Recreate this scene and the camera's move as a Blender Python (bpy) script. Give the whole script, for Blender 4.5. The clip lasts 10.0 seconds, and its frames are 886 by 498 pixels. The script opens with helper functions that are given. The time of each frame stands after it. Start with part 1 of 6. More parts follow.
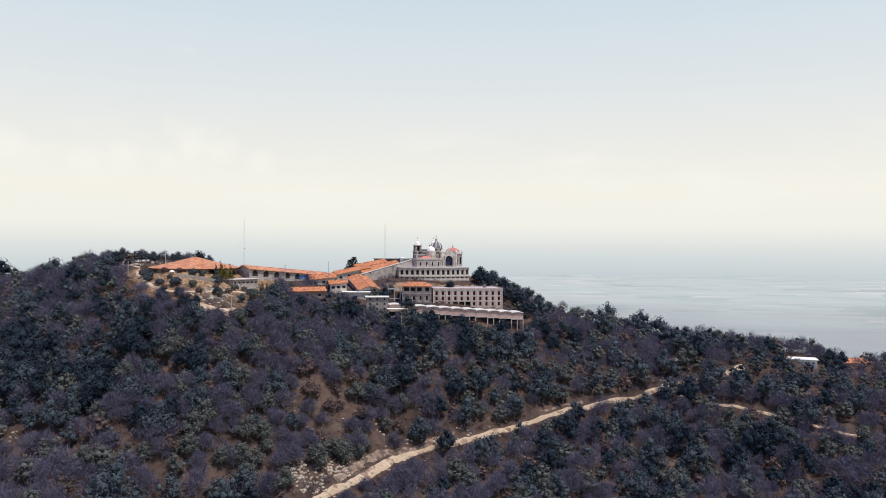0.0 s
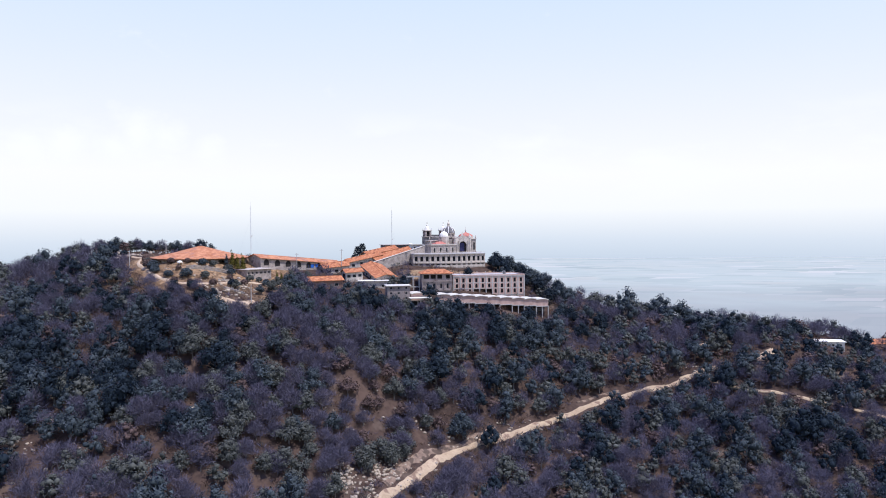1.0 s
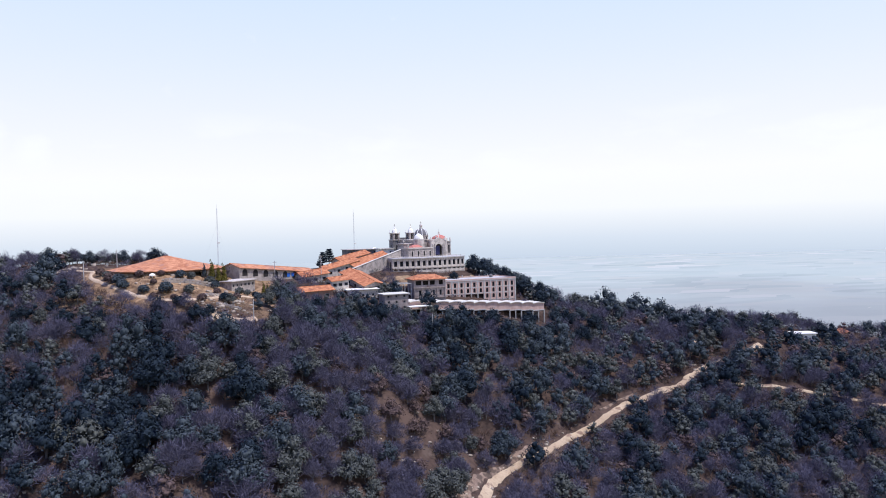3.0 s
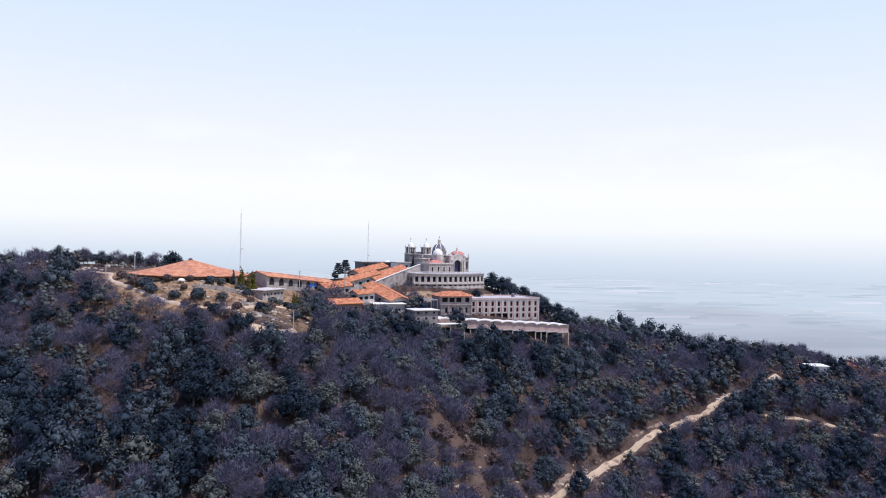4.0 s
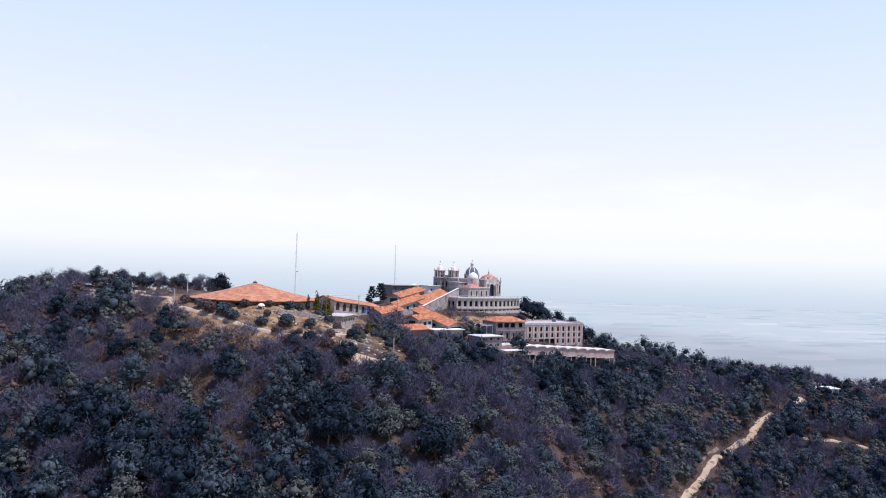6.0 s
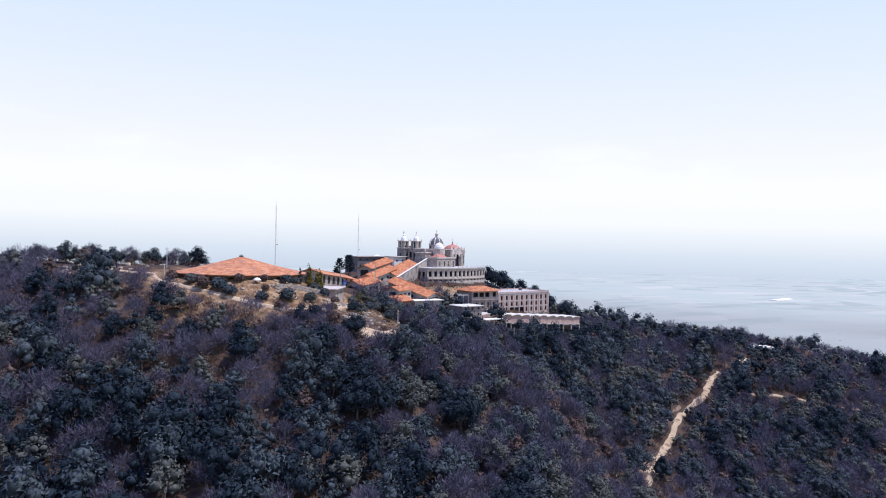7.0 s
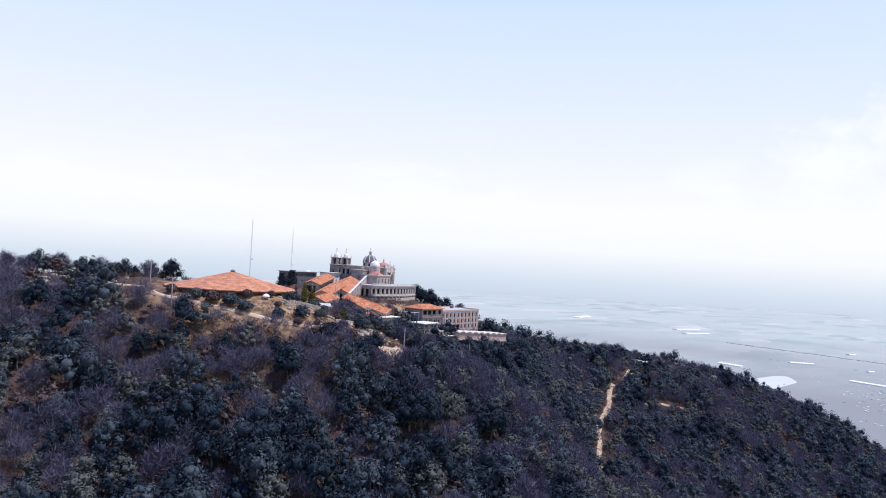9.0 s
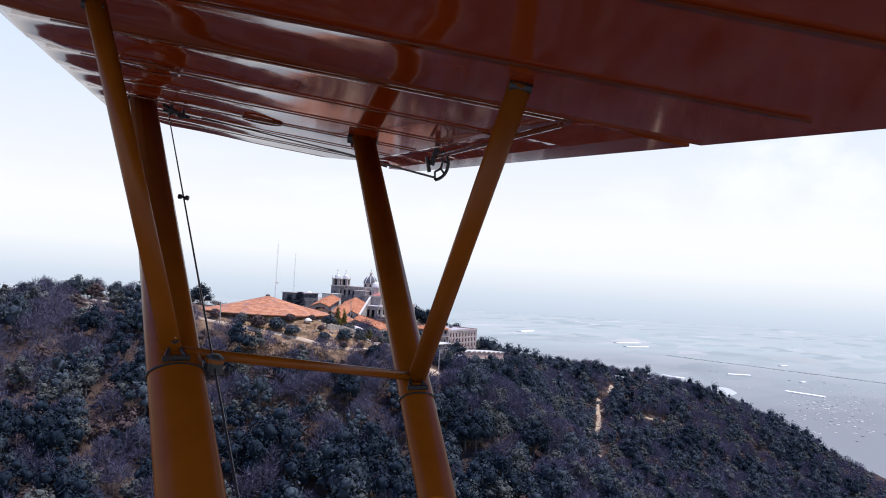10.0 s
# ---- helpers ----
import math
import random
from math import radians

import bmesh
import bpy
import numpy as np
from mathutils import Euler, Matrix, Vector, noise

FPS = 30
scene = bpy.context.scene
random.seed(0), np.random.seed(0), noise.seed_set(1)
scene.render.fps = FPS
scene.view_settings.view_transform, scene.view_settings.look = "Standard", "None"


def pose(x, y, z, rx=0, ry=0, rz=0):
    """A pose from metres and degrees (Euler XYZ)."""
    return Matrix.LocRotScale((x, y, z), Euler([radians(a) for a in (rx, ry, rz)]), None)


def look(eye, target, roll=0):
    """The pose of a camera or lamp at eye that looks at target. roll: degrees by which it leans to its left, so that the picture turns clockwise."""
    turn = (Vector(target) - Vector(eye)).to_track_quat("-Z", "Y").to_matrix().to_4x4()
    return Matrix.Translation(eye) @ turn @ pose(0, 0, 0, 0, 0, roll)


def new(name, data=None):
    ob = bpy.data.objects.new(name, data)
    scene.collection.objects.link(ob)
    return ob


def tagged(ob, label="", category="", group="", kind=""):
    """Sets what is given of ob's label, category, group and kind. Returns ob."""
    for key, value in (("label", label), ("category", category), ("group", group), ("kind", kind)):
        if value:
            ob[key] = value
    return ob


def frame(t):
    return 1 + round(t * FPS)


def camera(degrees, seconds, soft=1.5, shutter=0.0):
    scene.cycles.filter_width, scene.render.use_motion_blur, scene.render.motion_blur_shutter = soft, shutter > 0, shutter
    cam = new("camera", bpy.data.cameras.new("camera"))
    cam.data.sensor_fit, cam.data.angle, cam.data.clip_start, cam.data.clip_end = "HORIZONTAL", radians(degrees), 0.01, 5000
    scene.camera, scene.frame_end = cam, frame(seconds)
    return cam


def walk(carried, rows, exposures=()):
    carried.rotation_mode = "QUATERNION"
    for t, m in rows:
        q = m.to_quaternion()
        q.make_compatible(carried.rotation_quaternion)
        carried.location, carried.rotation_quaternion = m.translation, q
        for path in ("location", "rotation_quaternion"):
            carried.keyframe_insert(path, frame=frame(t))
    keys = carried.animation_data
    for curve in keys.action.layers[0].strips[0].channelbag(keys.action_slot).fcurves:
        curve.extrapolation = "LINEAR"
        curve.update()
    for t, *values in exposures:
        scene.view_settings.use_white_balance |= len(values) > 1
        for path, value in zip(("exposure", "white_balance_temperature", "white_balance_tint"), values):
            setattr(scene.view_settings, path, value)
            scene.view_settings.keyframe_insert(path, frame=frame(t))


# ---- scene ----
cam = camera(61.3, 10.0, soft=1.0)
PATH = [
    (0, (0.536, 0.334, 202.738), (0.533, 2.334, 202.724), 0.4),
    (0.5, (-16.138, 10.397, 202.927), (-16.084, 12.395, 202.874), 0.3),
    (1, (-32.518, 19.984, 202.898), (-32.402, 21.98, 202.843), -0.3),
    (1.5, (-48.927, 29.654, 202.93), (-48.725, 31.642, 202.848), -1.0),
    (2, (-64.8, 38.818, 203.036), (-64.509, 40.796, 202.969), -1.1),
    (2.5, (-80.241, 47.961, 203.296), (-79.834, 49.919, 203.238), -1.7),
    (2.7, (-86.402, 51.551, 203.377), (-85.948, 53.498, 203.325), -1.9),
    (3.8, (-119.173, 71.376, 203.713), (-118.565, 73.281, 203.655), 1.1),
    (4, (-125.099, 74.936, 203.721), (-124.479, 76.838, 203.708), 1.4),
    (4.5, (-140.451, 83.428, 203.58), (-139.744, 85.298, 203.634), 1.3),
    (5, (-154.602, 92.364, 203.419), (-153.779, 94.186, 203.462), 1.3),
    (5.5, (-169.342, 100.23, 203.346), (-168.488, 102.038, 203.413), 1.7),
    (5.7, (-175.228, 103.296, 203.319), (-174.384, 105.109, 203.38), 2.0),
    (7, (-212.92, 123.354, 203.267), (-211.834, 125.033, 203.24), 1.4),
    (7.5, (-227.861, 130.531, 203.326), (-226.546, 132.037, 203.297), 1.4),
    (8, (-243.179, 137.612, 203.515), (-241.714, 138.967, 203.649), 1.3),
    (8.5, (-258.92, 144.783, 203.623), (-257.439, 146.121, 203.758), 1.9),
    (9, (-274.345, 152.681, 203.862), (-272.87, 154.031, 203.891), 3.5),
    (9.5, (-289.654, 161.518, 204.464), (-288.081, 162.752, 204.484), 3.8),
    (10, (-305.412, 170.652, 205.342), (-303.831, 171.875, 205.42), 3.4),
]
walk(cam, [(t, look(eye, target, roll)) for t, eye, target, roll in PATH],
     exposures=[(0.0, -0.16, 6200, 9), (0.2, -0.08, 5950, 11), (0.4, 0.0, 5650, 14), (10.0, 0.0, 5650, 14)])

# ---- world, sun, exposure ----
SUN_ELEV, SUN_AZ = 68.0, 128.0     # degrees; azimuth clockwise from +y

world = bpy.data.worlds.new("sky")
scene.world = world
world.use_nodes = True
wn, wl = world.node_tree.nodes, world.node_tree.links
wn.clear()


def wnode(kind, **vals):
    n = wn.new(kind)
    for k, v in vals.items():
        n.inputs[k].default_value = v
    return n


w_geo = wn.new("ShaderNodeTexCoord")
w_sep = wn.new("ShaderNodeSeparateXYZ")
wl.new(w_geo.outputs["Generated"], w_sep.inputs[0])
w_sky = wn.new("ShaderNodeTexSky")
w_sky.sky_type, w_sky.sun_disc = "NISHITA", False
w_sky.sun_elevation, w_sky.sun_rotation = radians(SUN_ELEV), radians(SUN_AZ)
w_sky.air_density, w_sky.dust_density = 1.4, 2.5
w_scale = wn.new("ShaderNodeMix")
w_scale.data_type, w_scale.blend_type = "RGBA", "MULTIPLY"
w_scale.inputs["Factor"].default_value = 1.0
w_scale.inputs[7].default_value = (0.105, 0.105, 0.105, 1)
wl.new(w_sky.outputs[0], w_scale.inputs[6])
# dusty haze that thickens towards the horizon
w_ramp = wn.new("ShaderNodeValToRGB")
el = w_ramp.color_ramp.elements
el[0].position, el[0].color = 0.0, (0.30, 0.36, 0.42, 1)
el[1].position, el[1].color = 1.0, (0.07, 0.17, 0.85, 1)
for p, c in ((0.44, (0.46, 0.52, 0.58, 1)), (0.47, (0.61, 0.67, 0.71, 1)), (0.482, (0.71, 0.76, 0.76, 1)), (0.492, (0.81, 0.84, 0.815, 1)), (0.501, (0.935, 0.93, 0.86, 1)), (0.512, (1.07, 1.03, 0.91, 1)),
             (0.535, (1.10, 1.035, 0.90, 1)), (0.568, (1.0, 0.965, 0.885, 1)), (0.61, (0.875, 0.90, 0.89, 1)), (0.655, (0.76, 0.84, 0.88, 1)), (0.70, (0.60, 0.745, 0.90, 1)), (0.75, (0.22, 0.38, 0.82, 1)), (0.82, (0.10, 0.22, 0.85, 1))):
    e = el.new(p)
    e.color = c
w_half = wn.new("ShaderNodeMath")
w_half.operation = "MULTIPLY_ADD"
w_half.inputs[1].default_value, w_half.inputs[2].default_value = 0.5, 0.5
wl.new(w_sep.outputs["Z"], w_half.inputs[0])
wl.new(w_half.outputs[0], w_ramp.inputs[0])
# low cumulus, only a little brighter than the haze
w_map = wn.new("ShaderNodeMapping")
w_map.inputs["Scale"].default_value = (3.0, 3.0, 9.0)
wl.new(w_geo.outputs["Generated"], w_map.inputs[0])
w_noise = wnode("ShaderNodeTexNoise", Scale=2.2, Detail=6.0, Roughness=0.55)
wl.new(w_map.outputs[0], w_noise.inputs["Vector"])
w_cl = wn.new("ShaderNodeMapRange")
w_cl.inputs[1].default_value, w_cl.inputs[2].default_value = 0.50, 0.66
w_cl.inputs[4].default_value = 1.0
wl.new(w_noise.outputs[0], w_cl.inputs[0])
w_band = wn.new("ShaderNodeMapRange")
w_band.inputs[1].default_value, w_band.inputs[2].default_value = 0.16, 0.09
wl.new(w_sep.outputs["Z"], w_band.inputs[0])
w_band2 = wn.new("ShaderNodeMapRange")
w_band2.inputs[1].default_value, w_band2.inputs[2].default_value = 0.02, 0.07
wl.new(w_sep.outputs["Z"], w_band2.inputs[0])
w_m1 = wn.new("ShaderNodeMath")
w_m1.operation = "MULTIPLY"
wl.new(w_cl.outputs[0], w_m1.inputs[0])
wl.new(w_band.outputs[0], w_m1.inputs[1])
w_m2 = wn.new("ShaderNodeMath")
w_m2.operation = "MULTIPLY"
wl.new(w_m1.outputs[0], w_m2.inputs[0])
wl.new(w_band2.outputs[0], w_m2.inputs[1])
# the few heaped clouds that stand over the haze: direction and breadth
PUFFS = [((-0.318, 0.94, 0.121), 0.034), ((-0.289, 0.95, 0.114), 0.030), ((-0.344, 0.934, 0.103), 0.026), ((-0.395, 0.913, 0.102), 0.026), ((-0.432, 0.897, 0.096), 0.024),
         ((-0.239, 0.966, 0.096), 0.022), ((-0.501, 0.859, 0.104), 0.030), ((0.963, 0.198, 0.178), 0.040), ((0.955, 0.264, 0.136), 0.06), ((0.977, 0.162, 0.136), 0.05)]
w_puffmap = wn.new("ShaderNodeMapping")
w_puffmap.inputs["Scale"].default_value = (1.0, 1.0, 1.5)
wl.new(w_geo.outputs["Generated"], w_puffmap.inputs[0])
w_fluff = wnode("ShaderNodeTexNoise", Scale=19.0, Detail=8.0, Roughness=0.6)
wl.new(w_puffmap.outputs[0], w_fluff.inputs["Vector"])
w_heap = None
for way, breadth in PUFFS:
    d_ = wn.new("ShaderNodeVectorMath")
    d_.operation = "DISTANCE"
    d_.inputs[1].default_value = way
    wl.new(w_geo.outputs["Generated"], d_.inputs[0])
    m_ = wn.new("ShaderNodeMapRange")
    m_.inputs[1].default_value, m_.inputs[2].default_value = breadth * 1.5, 0.0
    m_.inputs[4].default_value = 0.6
    wl.new(d_.outputs["Value"], m_.inputs[0])
    if w_heap is None:
        w_heap = m_.outputs[0]
    else:
        x_ = wn.new("ShaderNodeMath")
        x_.operation = "MAXIMUM"
        wl.new(w_heap, x_.inputs[0])
        wl.new(m_.outputs[0], x_.inputs[1])
        w_heap = x_.outputs[0]
w_add = wn.new("ShaderNodeMath")
w_add.operation = "ADD"
wl.new(w_heap, w_add.inputs[0])
wl.new(w_fluff.outputs[0], w_add.inputs[1])
w_edge = wn.new("ShaderNodeMapRange")
w_edge.inputs[1].default_value, w_edge.inputs[2].default_value = 0.66, 1.05
w_edge.inputs[4].default_value = 0.9
wl.new(w_add.outputs[0], w_edge.inputs[0])
w_both = wn.new("ShaderNodeMath")
w_both.operation = "MAXIMUM"
wl.new(w_edge.outputs[0], w_both.inputs[0])
wl.new(w_m2.outputs[0], w_both.inputs[1])
w_cloud = wn.new("ShaderNodeMix")
w_cloud.data_type = "RGBA"
w_cloud.inputs[7].default_value = (1.10, 1.05, 0.93, 1)
wl.new(w_both.outputs[0], w_cloud.inputs["Factor"])
wl.new(w_ramp.outputs[0], w_cloud.inputs[6])
w_mix = wn.new("ShaderNodeMix")
w_mix.data_type = "RGBA"
w_mix.inputs["Factor"].default_value = 0.93
wl.new(w_scale.outputs[2], w_mix.inputs[6])
wl.new(w_cloud.outputs[2], w_mix.inputs[7])
w_bg = wnode("ShaderNodeBackground", Strength=1.0)
wl.new(w_mix.outputs[2], w_bg.inputs[0])
w_out = wn.new("ShaderNodeOutputWorld")
wl.new(w_bg.outputs[0], w_out.inputs[0])

sun_az, sun_el = radians(SUN_AZ), radians(SUN_ELEV)
sun_way = Vector((math.sin(sun_az) * math.cos(sun_el), math.cos(sun_az) * math.cos(sun_el), math.sin(sun_el)))
sun = new("sun", bpy.data.lights.new("sun", "SUN"))
sun.data.energy, sun.data.angle, sun.data.color = 5.0, radians(0.6), (1.0, 0.93, 0.82)
sun.matrix_world = look((sun_way * 900)[:], (0, 0, 0))


# ---- materials ----
def material(name, base, second, rough=0.85, scale=0.6, fine=6.0, bump=0.3, contrast=(0.35, 0.65), metal=0.0, island=0.0, gloss=0.25, wave=None, spot=None):
    """Two-scale noise between two colours, with relief. wave: (scale, axis) ridges; spot: (colour, scale, threshold) patches."""
    m = bpy.data.materials.new(name)
    m.use_nodes = True
    n, l = m.node_tree.nodes, m.node_tree.links
    b = n["Principled BSDF"]
    b.inputs["Roughness"].default_value, b.inputs["Metallic"].default_value = rough, metal
    b.inputs["Specular IOR Level"].default_value = gloss
    tc = n.new("ShaderNodeTexCoord")
    src = tc.outputs["Object"]
    big = n.new("ShaderNodeTexNoise")
    big.inputs["Scale"].default_value, big.inputs["Detail"].default_value = scale, 5
    small = n.new("ShaderNodeTexNoise")
    small.inputs["Scale"].default_value, small.inputs["Detail"].default_value = fine, 4
    l.new(src, big.inputs["Vector"])
    l.new(src, small.inputs["Vector"])
    add = n.new("ShaderNodeMath")
    add.operation = "MULTIPLY_ADD"
    add.inputs[1].default_value = 0.45
    l.new(small.outputs[0], add.inputs[0])
    half = n.new("ShaderNodeMath")
    half.operation = "MULTIPLY"
    half.inputs[1].default_value = 0.55
    l.new(big.outputs[0], half.inputs[0])
    l.new(half.outputs[0], add.inputs[2])
    val = add.outputs[0]
    if island:
        rnd = n.new("ShaderNodeNewGeometry")
        ad2 = n.new("ShaderNodeMath")
        ad2.operation = "MULTIPLY_ADD"
        ad2.inputs[1].default_value = island
        l.new(rnd.outputs["Random Per Island"], ad2.inputs[0])
        l.new(val, ad2.inputs[2])
        val = ad2.outputs[0]
    ramp = n.new("ShaderNodeMapRange")
    ramp.inputs[1].default_value, ramp.inputs[2].default_value = contrast[0], contrast[1] + island
    l.new(val, ramp.inputs[0])
    mix = n.new("ShaderNodeMix")
    mix.data_type = "RGBA"
    mix.inputs[6].default_value, mix.inputs[7].default_value = (*base, 1), (*second, 1)
    l.new(ramp.outputs[0], mix.inputs["Factor"])
    col = mix.outputs[2]
    if spot:
        sp = n.new("ShaderNodeTexNoise")
        sp.inputs["Scale"].default_value, sp.inputs["Detail"].default_value = spot[1], 5
        l.new(src, sp.inputs["Vector"])
        sr = n.new("ShaderNodeMapRange")
        sr.inputs[1].default_value, sr.inputs[2].default_value = spot[2], spot[2] + 0.08
        l.new(sp.outputs[0], sr.inputs[0])
        m2 = n.new("ShaderNodeMix")
        m2.data_type = "RGBA"
        m2.inputs[7].default_value = (*spot[0], 1)
        l.new(sr.outputs[0], m2.inputs["Factor"])
        l.new(col, m2.inputs[6])
        col = m2.outputs[2]
    l.new(col, b.inputs["Base Color"])
    height = add.outputs[0]
    if wave:
        wv = n.new("ShaderNodeTexWave")
        wv.bands_direction = wave[1]
        wv.inputs["Scale"].default_value, wv.inputs["Distortion"].default_value = wave[0], 0.6
        l.new(src, wv.inputs["Vector"])
        hm = n.new("ShaderNodeMath")
        hm.operation = "ADD"
        l.new(wv.outputs["Fac"], hm.inputs[0])
        l.new(height, hm.inputs[1])
        height = hm.outputs[0]
    if bump:
        bp = n.new("ShaderNodeBump")
        bp.inputs["Strength"].default_value, bp.inputs["Distance"].default_value = bump, 0.1
        l.new(height, bp.inputs["Height"])
        l.new(bp.outputs[0], b.inputs["Normal"])
    return m


M_TILE = material("clay_tile", (0.32, 0.100, 0.040), (0.58, 0.25, 0.115), 0.85, 0.7, 2.6, 0.6, contrast=(0.40, 0.60), wave=(1.2, "X"), spot=((0.27, 0.105, 0.055), 0.5, 0.58))
M_TILE_OLD = material("weathered_clay_tile", (0.33, 0.118, 0.050), (0.58, 0.27, 0.138), 0.9, 0.5, 2.2, 0.6, contrast=(0.40, 0.60), spot=((0.34, 0.165, 0.11), 0.22, 0.55))
M_RED = material("red_roof_paint", (0.40, 0.115, 0.085), (0.52, 0.22, 0.16), 0.7, 0.5, 4.0, 0.2)
M_STONE = material("grey_stone", (0.24, 0.205, 0.18), (0.49, 0.42, 0.365), 0.9, 0.5, 2.2, 0.5, spot=((0.15, 0.14, 0.14), 0.35, 0.60))
M_STONE_L = material("pale_stone", (0.38, 0.33, 0.28), (0.66, 0.58, 0.50), 0.9, 0.5, 2.5, 0.4, spot=((0.21, 0.18, 0.16), 0.45, 0.59))
M_DARKSTONE = material("dark_volcanic_stone", (0.10, 0.095, 0.10), (0.20, 0.185, 0.18), 0.92, 0.6, 2.4, 0.5)
M_BRICK = material("pinkish_brick", (0.385, 0.243, 0.20), (0.595, 0.43, 0.365), 0.9, 0.5, 5.0, 0.4, spot=((0.42, 0.36, 0.33), 0.4, 0.62))
M_BRICK_OLD = material("old_brown_brick", (0.20, 0.115, 0.085), (0.34, 0.215, 0.165), 0.92, 0.5, 4.0, 0.4, spot=((0.26, 0.20, 0.17), 0.5, 0.60))
M_CONC = material("raw_concrete", (0.36, 0.335, 0.31), (0.52, 0.49, 0.455), 0.85, 0.4, 3.0, 0.3, spot=((0.30, 0.28, 0.27), 0.3, 0.62))
M_WHITE = material("white_plaster", (0.78, 0.735, 0.655), (0.88, 0.84, 0.76), 0.75, 0.5, 4.0, 0.15)
M_LIGHTROOF = material("pale_roof_coating", (0.50, 0.46, 0.39), (0.69, 0.645, 0.555), 0.8, 0.3, 3.0, 0.2)
M_GLASS = material("dark_window_glass", (0.010, 0.011, 0.014), (0.024, 0.025, 0.028), 0.4, 0.8, 4.0, 0.0, gloss=0.06)
# near-black colour that imitates the shade inside rooms, arches and recesses
M_SHADE = material("painted_room_shade", (0.02, 0.018, 0.017), (0.035, 0.03, 0.028), 0.9, 0.8, 4.0, 0.0)
M_WOOD = material("brown_timber", (0.11, 0.06, 0.035), (0.20, 0.12, 0.07), 0.8, 0.8, 6.0, 0.3)
M_STEEL = material("galvanised_steel", (0.55, 0.56, 0.57), (0.70, 0.71, 0.72), 0.5, 1.0, 6.0, 0.1, metal=0.6)
M_BLUE = material("blue_tarpaulin", (0.02, 0.10, 0.42), (0.05, 0.17, 0.55), 0.55, 0.6, 3.0, 0.3)
M_BARK = material("grey_bark", (0.10, 0.085, 0.075), (0.20, 0.175, 0.16), 0.95, 1.0, 5.0, 0.5)
M_DIRT = material("pale_dirt_road", (0.33, 0.235, 0.145), (0.51, 0.39, 0.26), 0.95, 0.15, 1.5, 0.5, spot=((0.22, 0.145, 0.10), 0.3, 0.55))
M_TRACK = material("tan_dirt_track", (0.36, 0.25, 0.155), (0.58, 0.445, 0.30), 0.95, 0.2, 1.5, 0.5, spot=((0.24, 0.15, 0.095), 0.3, 0.60))
M_ROCK = material("pale_limestone_rock", (0.27, 0.215, 0.165), (0.48, 0.40, 0.315), 0.95, 0.4, 2.0, 0.6)
M_BANK = material("crumbling_road_cut", (0.14, 0.092, 0.068), (0.30, 0.215, 0.155), 0.95, 0.5, 2.6, 0.7, spot=((0.10, 0.07, 0.052), 0.4, 0.50))
M_DRY = material("dry_grass", (0.085, 0.052, 0.038), (0.17, 0.112, 0.08), 0.95, 0.3, 2.0, 0.4, island=0.3, gloss=0.03)
M_STRAW = material("bleached_grass", (0.19, 0.125, 0.078), (0.35, 0.25, 0.165), 0.95, 0.3, 2.0, 0.4, island=0.3, gloss=0.03)
M_STRAW_BANK = material("dry_grass_bank", (0.16, 0.10, 0.058), (0.38, 0.265, 0.155), 0.95, 0.35, 1.8, 0.5, gloss=0.03)
# most leaf and twig base colours carry added blue, imitating haze over the slope
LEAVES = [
    material("hazed_oak_leaves", (0.022, 0.029, 0.033), (0.086, 0.102, 0.112), 0.7, 0.10, 0.9, 0.0, island=0.35, gloss=0.04),
    material("hazed_dark_leaves", (0.008, 0.013, 0.019), (0.032, 0.043, 0.054), 0.7, 0.10, 0.9, 0.0, island=0.35, gloss=0.04),
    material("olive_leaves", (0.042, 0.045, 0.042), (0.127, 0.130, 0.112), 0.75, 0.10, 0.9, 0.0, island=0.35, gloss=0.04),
    material("hazed_grey_dry_twigs", (0.049, 0.045, 0.064), (0.160, 0.146, 0.196), 0.9, 0.10, 0.9, 0.0, island=0.35, gloss=0.04),
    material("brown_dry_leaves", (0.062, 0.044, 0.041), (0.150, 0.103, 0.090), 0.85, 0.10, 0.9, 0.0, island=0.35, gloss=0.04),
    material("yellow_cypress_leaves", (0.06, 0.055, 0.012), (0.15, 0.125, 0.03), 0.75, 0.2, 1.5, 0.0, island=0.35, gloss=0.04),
]


